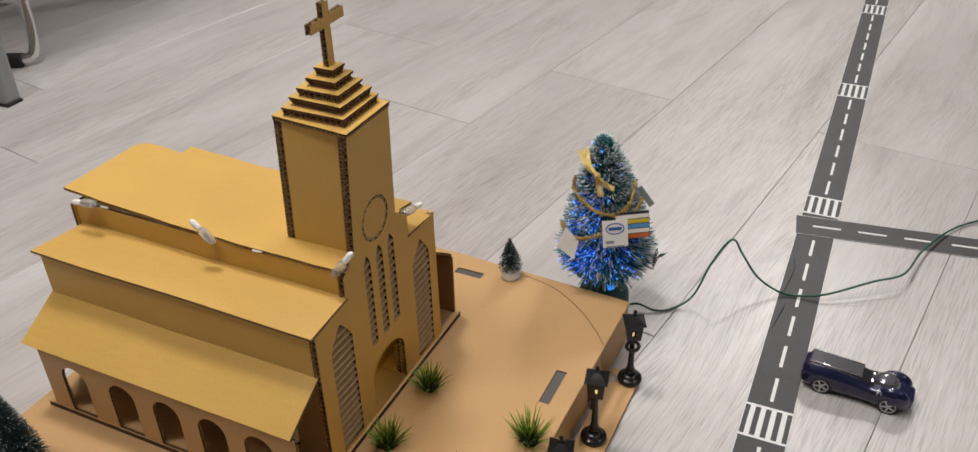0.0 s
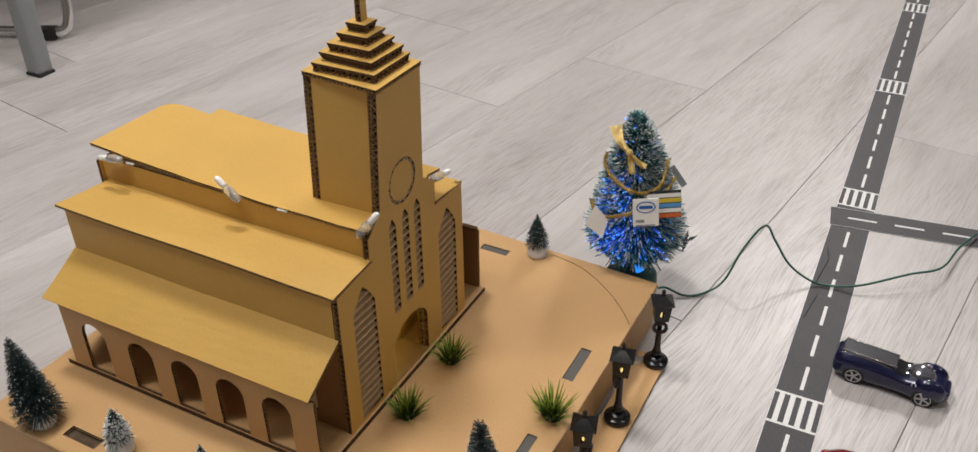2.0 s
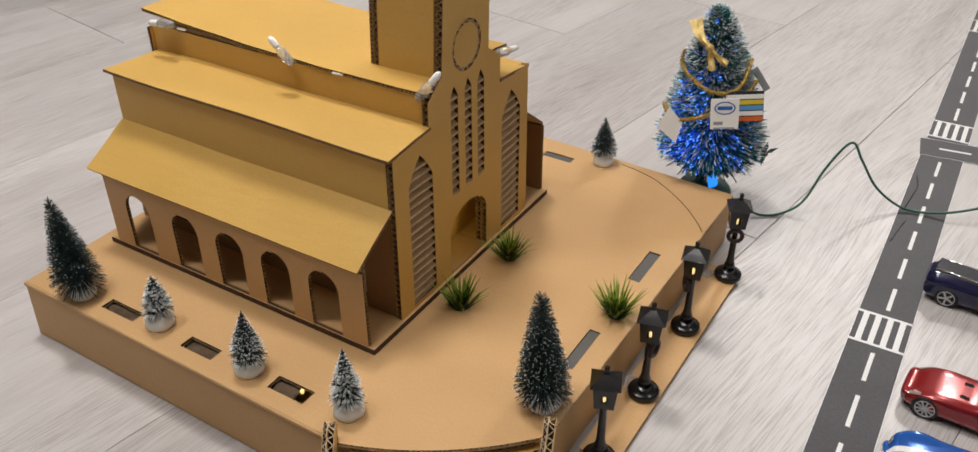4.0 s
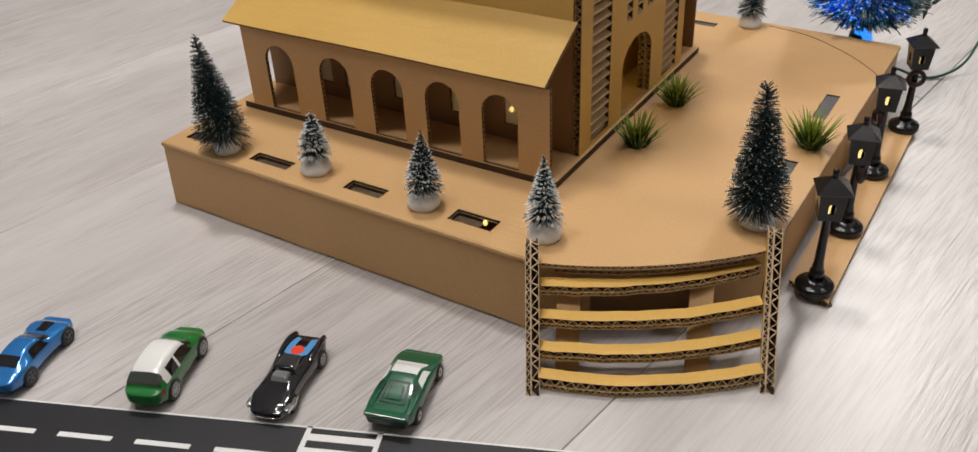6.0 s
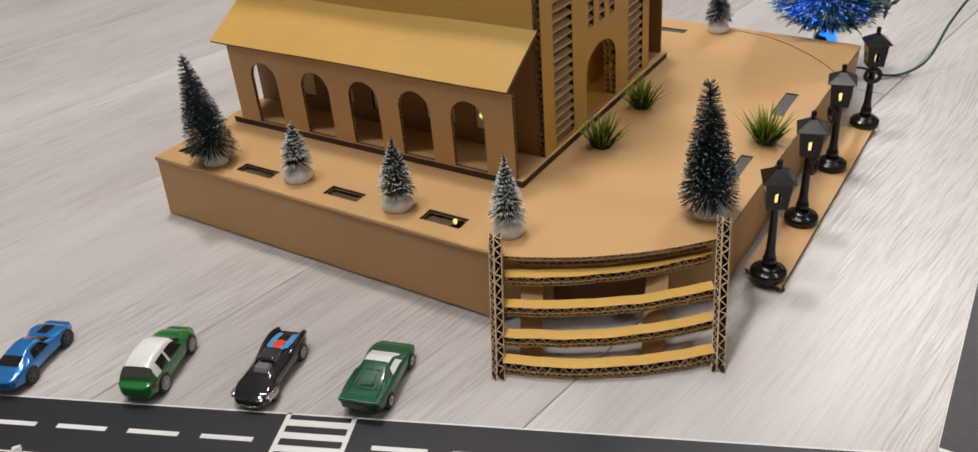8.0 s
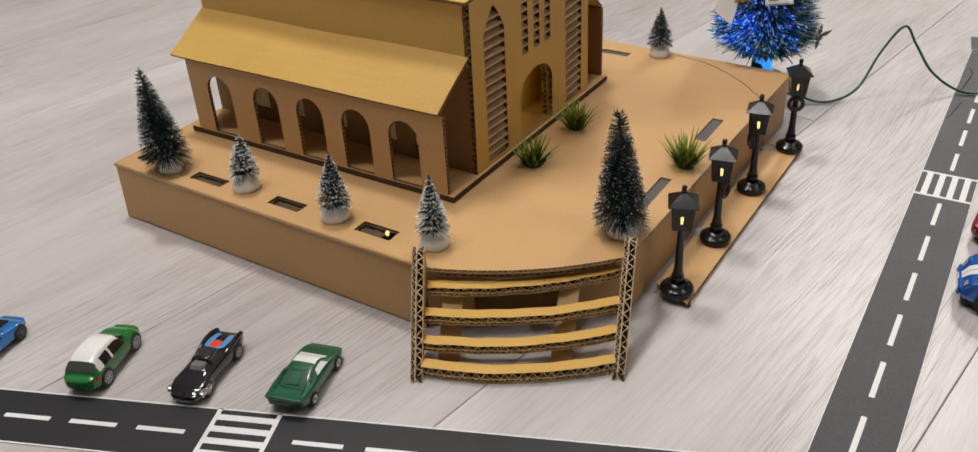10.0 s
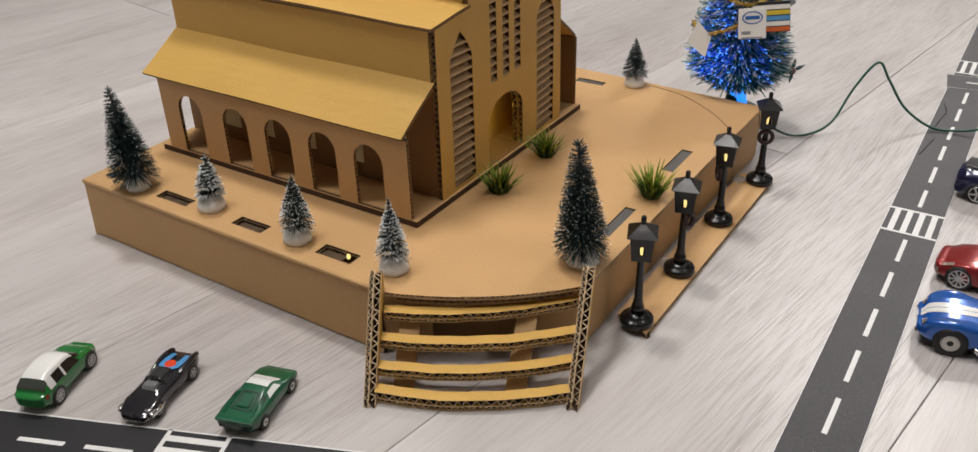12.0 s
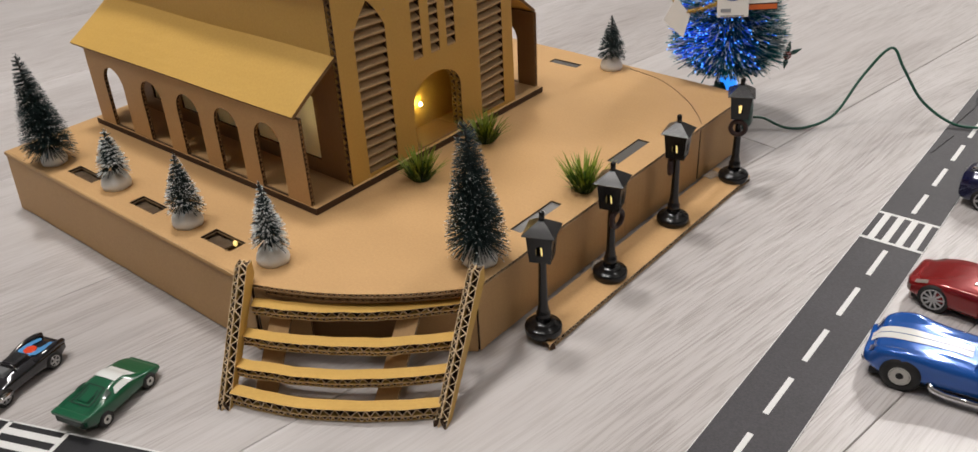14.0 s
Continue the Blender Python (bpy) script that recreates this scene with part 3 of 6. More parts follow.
# ---------------------------------------------------------------- church
MID = 0.6155
BASE = 0.0705
church = thing("cardboard_church", "handmade golden cardboard church with stepped roofs, bell tower and cross", "model church", (-0.59, MID, DECK))


def mirror(y):
    return 2 * MID - y


bm = bmesh.new()
sheet(bm, rect(-0.764, 0.4528, -0.4150, 0.7782), [], DECK + 0.0004, BASE, XY, 0, 1)
part("base_plate", bm, [TAN, FLUTE_SHADE], church, world=True)

# facade: one board with arched openings, the tower's front in one piece with it
F0, F1 = -0.4245, -0.4180
FOOT = BASE - 0.0012
facade_line = [(0.4995, FOOT), (0.7330, FOOT), (0.7310, 0.2420), (0.6755, 0.2430), (0.6755, 0.2720), (0.6540, 0.2860), (0.6585, 0.4030), (0.5855, 0.4030),
               (0.5765, 0.2860), (0.5545, 0.2700), (0.5540, 0.2440), (0.5005, 0.2385)]
door = arch(0.6165, 0.066, BASE + 0.0006, 0.1165, 0.1400, 18)
lou_s = arch(0.5390, 0.0365, BASE + 0.004, 0.2010, 0.2270, 16, 0.45)
lou_n = arch(0.6975, 0.0365, BASE + 0.004, 0.2010, 0.2270, 16, 0.45)
slit_y = (0.5950, 0.6180, 0.6400)
slits = [arch(y, 0.0118, 0.1590, 0.2600, 0.2700, 8, 0.5) for y in slit_y]
RC = (0.6172, 0.3015)
ring = [(RC[0] + 0.0236 * math.cos(math.tau * i / 30), RC[1] + 0.0236 * math.sin(math.tau * i / 30)) for i in range(30)]
bm = bmesh.new()
fluted(bm, facade_line, [door, lou_s, lou_n, *slits, ring], F1 - F0, shifted(YZ, x=F0), open_edges=range(1, 12), pitch=0.0062, depth=0.006, open_holes=(0, 6))
facade = part("facade", bm, [GOLD, FLUTE_SHADE, EDGE_DULL], church, world=True)
# the disc put back into its round hole
bm = bmesh.new()
disc = [(RC[0] + 0.0202 * math.cos(math.tau * i / 30), RC[1] + 0.0202 * math.sin(math.tau * i / 30)) for i in range(30)]
fluted(bm, disc, [], F1 - F0 - 0.0006, shifted(YZ, x=F0), pitch=0.0062, depth=0.003)
part("round_window", bm, [GOLD, FLUTE_SHADE, EDGE_DULL], church, "cardboard disc ringed by a dark gap", world=True)
# wavy paper strip bent round in the gap
bm = bmesh.new()
last = None
for i in range(31):
    a, rr = math.tau * (i + (0.25 if i % 3 == 1 else 0)) / 30, (0.0232 if i % 2 else 0.0206)
    quad = [bm.verts.new((x, RC[0] + (rr + k) * math.cos(a), RC[1] + (rr + k) * math.sin(a))) for k in (-0.0004, 0.0004) for x in (F1 - 0.0004, F0 + 0.001)]
    if last:
        for q in ((0, 2), (2, 3), (0, 1)):
            bm.faces.new((last[q[0]], last[q[1]], quad[q[1]], quad[q[0]]))
    last = quad
part("fluted_ring", bm, EDGE, church, "ring of wavy corrugated paper", world=True)
# second layer behind the door's jambs, and a lining board behind the openings
bm = bmesh.new()
door2 = arch(0.6165, 0.0655, BASE + 0.0006, 0.1165, 0.1395, 18)
fluted(bm, [(0.5620, FOOT), (0.6650, FOOT), (0.6650, 0.1540), (0.5620, 0.1540)], [door2], 0.0060, shifted(YZ, x=F0 - 0.0062), open_edges=(), open_holes=(0,), pitch=0.0062)
part("door_lining", bm, [GOLD, FLUTE_SHADE, EDGE_DULL], church, world=True)
# dark backing paints the shade behind the slats
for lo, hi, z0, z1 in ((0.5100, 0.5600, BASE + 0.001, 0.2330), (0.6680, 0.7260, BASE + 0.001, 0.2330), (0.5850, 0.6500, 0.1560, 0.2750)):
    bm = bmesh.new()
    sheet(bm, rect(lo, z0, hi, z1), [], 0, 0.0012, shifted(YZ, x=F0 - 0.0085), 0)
    part("louvre_backing", bm, BROWN_SHADE, church, world=True)


def slat_mesh(width, rise, name):
    """One louvre: a folded strip of board, its lower lip forward."""
    bm = bmesh.new()
    w = width / 2
    prof = [(0.0050, -0.0004), (0.0058, 0.0004), (0.0058, 0.0016), (0.0046, 0.0025), (-0.0064, rise * 0.98), (-0.0070, rise * 0.86), (0.0004, 0.0014)]
    rows = [[bm.verts.new((x, y, z)) for x, z in prof] for y in (-w, w)]
    for i in range(len(prof)):
        j = (i + 1) % len(prof)
        # the lip's front faces take the painted highlight
        bm.faces.new((rows[0][i], rows[0][j], rows[1][j], rows[1][i])).material_index = 1 if i in (1, 2) else 0
    for r in rows:
        bm.faces.new(r)
    return part(name, bm, [LINER, LIP_HIGHLIGHT], church)


RISE = 0.0089
first = slat_mesh(0.0365 + 0.004, RISE, "slat")
first.matrix_basis = pose(0, 0, 0)
first_small = slat_mesh(0.0118 + 0.003, RISE, "slat")
inv = Vector((-0.59, MID, DECK))
used = {first: False, first_small: False}


def slats(mesh, y, z0, z1, x, slope=0.0):
    z = z0
    while z < z1:
        m = Matrix.Translation(Vector((x, y, z)) - inv) @ pose(0, 0, 0, slope + rnd.uniform(-1.2, 1.2), 0, rnd.uniform(-1, 1))
        if not used[mesh]:
            mesh.matrix_basis, used[mesh] = m, True
        else:
            again(mesh, m, church)
        z += RISE


slats(first, 0.5390, BASE + 0.001, 0.220, F0 + 0.0005, -2)
slats(first, 0.6975, BASE + 0.001, 0.220, F0 + 0.0005, 2)
for y in slit_y:
    slats(first_small, y, 0.1585, 0.263, F0 + 0.0005)


def wall_x(name, x0, x1, z0, z1, y0, y1, holes=(), mats=(GOLD, FLUTE_SHADE, EDGE_DULL), ends=(1, 3), label="", **kw):
    """A wall that runs along x."""
    bm = bmesh.new()
    fluted(bm, rect(x0, z0, x1, z1), list(holes), y1 - y0, shifted(XZ, y=y0), open_edges=ends, **kw)
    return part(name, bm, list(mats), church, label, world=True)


arches = [arch(c, 0.0345, BASE + 0.0006, 0.1190, 0.1368, 14) for c in (-0.7085, -0.6420, -0.5830, -0.5250, -0.4680)]
windows = [rect(x0, 0.0850, x1, 0.1460) for x0, x1 in ((-0.724, -0.688), (-0.672, -0.638), (-0.613, -0.579), (-0.549, -0.515), (-0.4925, -0.4585))]
arches_n = [arch(c, 0.0345, BASE + 0.0006, 0.1190, 0.1368, 14) for c in (-0.7050, -0.6430, -0.5820, -0.5210, -0.4620)]
# inner walls and the north arcade carry painted shade in their brown
for north in (False, True):
    if not north:
        wall_x("arcade_wall", -0.7520, -0.4215, FOOT, 0.1505, 0.4535, 0.4573, arches, (TAN, FLUTE_SHADE, EDGE_DULL), open_holes=range(5), pitch=0.0045, depth=0.004, label="tan arcade wall with five arches")
        wall_x("aisle_wall", -0.7680, -0.4255, FOOT, 0.1860, 0.5010, 0.5055, windows, (BROWN_SHADE, FLUTE_SHADE, EDGE_DULL), pitch=0.005, depth=0.004, label="brown inner wall with film windows, shade in its colour")
        wall_x("nave_wall", -0.7635, -0.4255, 0.1864, 0.2370, 0.5005, 0.5050, pitch=0.005, depth=0.004)
        wall_x("clerestory_wall", -0.7620, -0.4255, 0.2445, 0.2735, 0.5565, 0.5600, depth=0.004)
    else:
        wall_x("arcade_wall", -0.7520, -0.4215, FOOT, 0.1520, mirror(0.4573), mirror(0.4535), arches_n, (BROWN_SHADE, FLUTE_SHADE, EDGE_DULL), open_holes=range(5), pitch=0.0045, depth=0.004)
        wall_x("aisle_wall", -0.7680, -0.4255, FOOT, 0.1860, mirror(0.5055), mirror(0.5010), windows, (BROWN_SHADE, FLUTE_SHADE, EDGE_DULL), pitch=0.005, depth=0.004)
        wall_x("nave_wall", -0.7635, -0.4255, 0.1864, 0.2370, mirror(0.5050), mirror(0.5005), pitch=0.005, depth=0.004)
        wall_x("clerestory_wall", -0.7520, -0.4255, 0.2445, 0.2715, mirror(0.5580), mirror(0.5545), depth=0.004)
for north in (False, True):
    for w in windows:
        (x0, z0), (x1, z1) = w[0], w[2]
        y0 = 0.5032 if not north else mirror(0.5032) - 0.0006
        bm = bmesh.new()
        box(bm, (x0 + 0.0002, y0, z0 + 0.0002), (x1 - 0.0002, y0 + 0.0006, z1 - 0.0002))
        part("window_pane", bm, PANE, church, "pale glossy plastic film", world=True)
# west end of the nave
bm = bmesh.new()
fluted(bm, [(0.5055, BASE), (mirror(0.5055), BASE), (mirror(0.5055), 0.2365), (mirror(0.553), 0.2410), (mirror(0.553), 0.2700), (0.553, 0.2700), (0.553, 0.2410), (0.5055, 0.2365)],
       [], 0.004, shifted(YZ, x=-0.7640), open_edges=(), pitch=0.005)
part("end_wall", bm, [GOLD, FLUTE_SHADE, EDGE_DULL], church, world=True)


def roof(name, corners, t=0.0032, label="", camber=0.0, open_edges="all", nx=10):
    """A thin roof sheet over four corners (eave west, eave east, top east, top west), with a slight camber and wavy edge."""
    bm = bmesh.new()
    c = [Vector(p) for p in corners]
    ny = 6
    grid = []
    up = (c[1] - c[0]).cross(c[3] - c[0]).normalized()
    if up.z < 0:
        up = -up
    for j in range(ny + 1):
        v = j / ny
        row = []
        for i in range(nx + 1):
            u = i / nx
            p = c[0].lerp(c[1], u).lerp(c[3].lerp(c[2], u), v)
            lift = camber * (1 - (2 * u - 1) ** 2) + 0.0007 * math.sin(u * 9 + v * 3 + len(name))
            p = p + up * lift
            row.append((p, p - up * t))
        grid.append(row)
    top = [[bm.verts.new(p[0]) for p in r] for r in grid]
    low = [[bm.verts.new(p[1]) for p in r] for r in grid]
    for g in (top, low):
        for j in range(ny):
            for i in range(nx):
                bm.faces.new((g[j][i], g[j][i + 1], g[j + 1][i + 1], g[j + 1][i]))
    rim = [(0, i) for i in range(nx)] + [(j, nx) for j in range(ny)] + [(ny, nx - i) for i in range(nx)] + [(ny - j, 0) for j in range(ny)]
    for (j0, i0), (j1, i1) in zip(rim, rim[1:] + rim[:1]):
        # a thin edge: two liner lines with darker fluting between them
        a, b, a2, b2 = top[j0][i0], top[j1][i1], low[j0][i0], low[j1][i1]
        bm.faces.new((a, b, b2, a2)).material_index = 2
    return part(name, bm, [GOLD, FLUTE_SHADE, EDGE_DULL], church, label, world=True)


def rows_y(pts, north):
    return [(x, mirror(y) if north else y, z) for x, y, z in pts]


for north in (False, True):
    roof("aisle_roof", rows_y([(-0.7715, 0.4505, 0.1530), (-0.4245, 0.4505, 0.1530), (-0.4215, 0.5006, 0.1892), (-0.7650, 0.5006, 0.1890)], north))
    roof("nave_roof", rows_y([(-0.7712, 0.4965, 0.2430), (-0.4190, 0.4965, 0.2412), (-0.4170, 0.5563, 0.2470), (-0.7560, 0.5563, 0.2475)], north))
# the lid of the upper nave lies loose and a little askew
bm = bmesh.new()


def sag(bm):
    """The loose boards dip in the middle and lift at the west end."""
    for v in bm.verts:
        u = (v.co.x + 0.771) / 0.35
        v.co.z += 0.2852 - 0.0300 * u + 0.0195 * u * u


def stroke(a, b, n=12):
    return [(a[0] + (b[0] - a[0]) * i / n, a[1] + (b[1] - a[1]) * i / n + (0.0006 * math.sin(i * 2.1) if 0 < i < n else 0)) for i in range(n)]


lid = stroke((-0.7700, 0.5555), (-0.4225, 0.5555)) + [(-0.4225, 0.5555)] + stroke((-0.4225, 0.6720), (-0.7074, 0.6717)) + [(-0.7404, 0.6743), (-0.7560, 0.6725), (-0.7645, 0.6680), (-0.7690, 0.6590)]
fluted(bm, lid, [], 0.0032, I4, pitch=0.004, depth=0.004)
sag(bm)
part("upper_roof", bm, [GOLD, FLUTE_SHADE, EDGE_DULL], church, "loose lid of golden board, lifted at one end", world=True)
bm = bmesh.new()
fluted(bm, stroke((-0.7130, 0.6050), (-0.4235, 0.6050)) + stroke((-0.4235, 0.6965), (-0.7165, 0.6955)) + [(-0.7165, 0.6955)], [], 0.0030, shifted(I4, z=-0.0034), pitch=0.004, depth=0.004)
sag(bm)
part("upper_roof", bm, [GOLD, FLUTE_SHADE, EDGE_DULL], church, "second roof board under the lid", world=True)

# tower: front is the facade; back, sides, cap
TX = -0.4990
bm = bmesh.new()
fluted(bm, [(0.5745, BASE + 0.001), (0.6575, BASE + 0.001), (0.6630, 0.4030), (0.5922, 0.4030)], [], 0.0052, shifted(YZ, x=TX + 0.0008), open_edges="all", pitch=0.0062, depth=0.006)
fluted(bm, [(0.5745, BASE + 0.001), (0.6575, BASE + 0.001), (0.6630, 0.4030), (0.5922, 0.4030)], [], 0.0034, shifted(YZ, x=TX - 0.0027), open_edges="all", pitch=0.0040, depth=0.006)
part("tower_back", bm, [GOLD, FLUTE_SHADE, EDGE_DULL], church, world=True)
for y0, y1, lean in ((0.5830, 0.5865, 0.006), (0.6530, 0.6565, 0.0025)):
    bm = bmesh.new()
    m = axes((0, y0 - 0.001, 0.2), (1, 0, 0), (0, lean / 0.12, 1), (0, 1, 0))
    fluted(bm, rect(TX + 0.0062, 0.075, F0 - 0.0042, 0.2025), [], y1 - y0, m, open_edges=())
    part("tower_side", bm, [GOLD, FLUTE_SHADE, EDGE_DULL], church, world=True)
bm = bmesh.new()
fluted(bm, [(0.5785, 0.2750), (0.6550, 0.2750), (0.6590, 0.4025), (0.5862, 0.4025)], [], 0.0036, shifted(YZ, x=F0 - 0.0038), open_edges=(1, 3), pitch=0.0042, depth=0.006)
part("tower_lining", bm, [GOLD, FLUTE_SHADE, EDGE_DULL], church, world=True)
TC = Vector(((TX + F1) / 2, 0.6245, 0))
bm = bmesh.new()
fluted(bm, [(TX - 0.003, 0.5910), (F1 + 0.001, 0.5845), (F1 + 0.001, 0.6600), (TX - 0.003, 0.6650)], [], 0.0042, shifted(XY, z=0.4032), pitch=0.0045, depth=0.004)
part("tower_cap", bm, [GOLD, FLUTE_SHADE, EDGE_DULL], church, world=True)
for k, (sx, sy) in enumerate(((0.066, 0.059), (0.056, 0.0500), (0.0440, 0.0400), (0.0310, 0.0290), (0.0195, 0.0180))):
    z = 0.4076 + k * 0.0083
    m = pose(TC.x + rnd.uniform(-0.0006, 0.0006), TC.y + 0.0010 * k + rnd.uniform(-0.0006, 0.0006), z, 0, 0, rnd.uniform(-2, 2))
    bm = bmesh.new()
    fluted(bm, rect(-sx / 2, -sy / 2, sx / 2, sy / 2), [], 0.0062, m, pitch=0.0062, depth=0.005, open_edges=(1, 3, 0) if k in (0, 2) else (1, 3))
    sheet(bm, rect(-sx / 2 - 0.0007, -sy / 2 - 0.0007, sx / 2 + 0.0007, sy / 2 + 0.0007), [], 0.0064, 0.0084, m, 0, 1)
    part("spire_step", bm, [GOLD, FLUTE_SHADE, EDGE_DULL], church, world=True)
cross = [(-0.0050, 0), (0.0050, 0), (0.0050, 0.0370), (0.0285, 0.0370), (0.0285, 0.0465), (0.0050, 0.0465), (0.0050, 0.0590), (-0.0050, 0.0590),
         (-0.0050, 0.0465), (-0.0262, 0.0465), (-0.0262, 0.0370), (-0.0050, 0.0370)]
bm = bmesh.new()
fluted(bm, cross, [], 0.0058, axes((TC.x - 0.003, TC.y + 0.0052, 0.4490), (-0.035, 1, 0), (0, 0, 1), (1, 0.035, 0)), pitch=0.0055, depth=0.0030)
part("cross", bm, [GOLD, FLUTE_SHADE, EDGE_DULL], church, "plain cardboard cross with open fluted edges", world=True)

# board across the inside of the porch
bm = bmesh.new()
fluted(bm, rect(0.5860, BASE + 0.0002, 0.7200, 0.1600), [], 0.0035, shifted(YZ, x=-0.4570), open_edges=())
part("porch_back", bm, [GOLD, FLUTE_SHADE, EDGE_DULL], church, world=True)

bm = bmesh.new()
soft_box(bm, (-0.4566, 0.5838, BASE - 0.0004), (F1 - 0.0004, 0.6492, BASE + 0.0018), 0.0004)
part("threshold", bm, BROWN_SHADE, church, "porch floor board, brown with shade in its colour", world=True)

# clear bulb caps pushed out under the lid
CAPS = [((-0.7290, 0.5490, 0.2815), (-1, -0.06, -0.10)), ((-0.5715, 0.5490, 0.2815), (-0.72, -0.05, 0.68)), ((-0.4230, 0.5560, 0.2790), (0.55, 0.35, 0.8)),
        ((-0.4210, 0.6850, 0.2700), (0.15, 1.0, -0.10)), ((-0.6780, 0.6700, 0.2765), (-1.0, 0.1, 0.02))]
for at, d in CAPS:
    d = Vector(d).normalized()
    led = thing("clear_light_bulb", "clear plastic fairy-light bulb wedged under the roof lid", "light bulb", at, group="fairy lights on the church")
    q = Vector((0, 0, 1)).rotation_difference(d).to_matrix().to_4x4()
    bm = bmesh.new()
    lathe(bm, [(0.0020, -0.010), (0.0036, -0.0085), (0.0046, -0.003), (0.0048, 0.0060), (0.0036, 0.0085), (0.0030, 0.0100)], 14, 0, q)
    part("cap", bm, CLEAR, led, "clear ribbed plastic cap")
    bm = bmesh.new()
    lathe(bm, [(0.0029, 0.0098), (0.0033, 0.0120), (0.0033, 0.0185), (0.0026, 0.0215), (0.0010, 0.0232)], 12, 0, q)
    part("tip", bm, MILK, led, "milky white tip")
# the lights' thin clear wire, caught between the wall and the lid
wire = thing("fairy_light_wire", "thin clear fairy-light wire tucked under the roof lid", "wire", (-0.576, 0.5550, 0.2750))
bm = bmesh.new()
wr = random.Random(31)
pts = []
for i in range(25):
    x = -0.742 + 0.318 * i / 24
    u = (x + 0.771) / 0.35
    gap = 0.2852 - 0.0300 * u + 0.0195 * u * u - 0.2738
    pts.append(Vector((x + 0.576, wr.uniform(0.0008, 0.0030), 0.2738 - 0.2750 + gap * wr.uniform(0.25, 0.55) + 0.0004)))
tube(bm, spline(pts, 4), 0.0005, 6)
part("strand", bm, CLEAR, wire)
for k in (2, 17):
    bm = bmesh.new()
    d = (pts[k + 1] - pts[k]).normalized()
    lathe(bm, [(0.0009, -0.006), (0.0015, -0.005), (0.0015, 0.005), (0.0009, 0.006)], 10, 0, Matrix.Translation(pts[k]) @ Vector((0, 0, 1)).rotation_difference(d).to_matrix().to_4x4())
    part("sleeve", bm, MILK, wire, "milky white plastic sleeve")
# lit bulbs: in the porch, in the aisles, under the slots
for at, lit in (((-0.4480, 0.6225, 0.0980), 2), ((-0.4850, 0.5300, 0.1150), 1), ((-0.5500, 0.5350, 0.1150), 1), ((-0.6550, 0.5350, 0.1150), 1), ((-0.4440, 0.3880, 0.0590), 0), ((-0.4850, 0.5012, 0.1000), 0)):
    b = thing("small_bulb", "tiny warm fairy-light bulb, glowing" if lit else "tiny fairy-light bulb, barely lit", "light bulb", at, group="bulbs inside the model")
    bm = bmesh.new()
    k = (0.8, 1.1, 0.6)[lit]
    lathe(bm, [(0.0008 * k, -0.003 * k), (0.0022 * k, -0.0015 * k), (0.0024 * k, 0.001 * k), (0.0012 * k, 0.003 * k), (0.0002 * k, 0.0034 * k)], 10)
    part("glow", bm, (BULB_DIM, BULB_ON, BULB_STRONG)[lit], b)

# ---------------------------------------------------------------- ledge and street lamps
ledge = thing("cardboard_ledge", "narrow tan cardboard strip lying on the floor beside the platform", "ledge", (-0.211, 0.65, 0))
bm = bmesh.new()
fluted(bm, [(-0.1960, 0.4850), (-0.1915, 0.8280), (-0.2285, 0.8260), (-0.2310, 0.5010)], [], 0.0055, XY, pitch=0.005, depth=0.005)
part("strip", bm, [TAN, FLUTE_SHADE, EDGE], ledge, world=True)
for at, turn in (((-0.2255, 0.6010), 20), ((-0.2240, 0.8080), -15)):
    bm = bmesh.new()
    soft_box(bm, (-0.0060, -0.0085, 0.0), (0.0060, 0.0085, 0.0004), 0.00015, 0, pose(*at, 0.0056, 0, 0, turn))
    part("tape_piece", bm, CLEAR, ledge, "scrap of clear sticky tape", world=True)


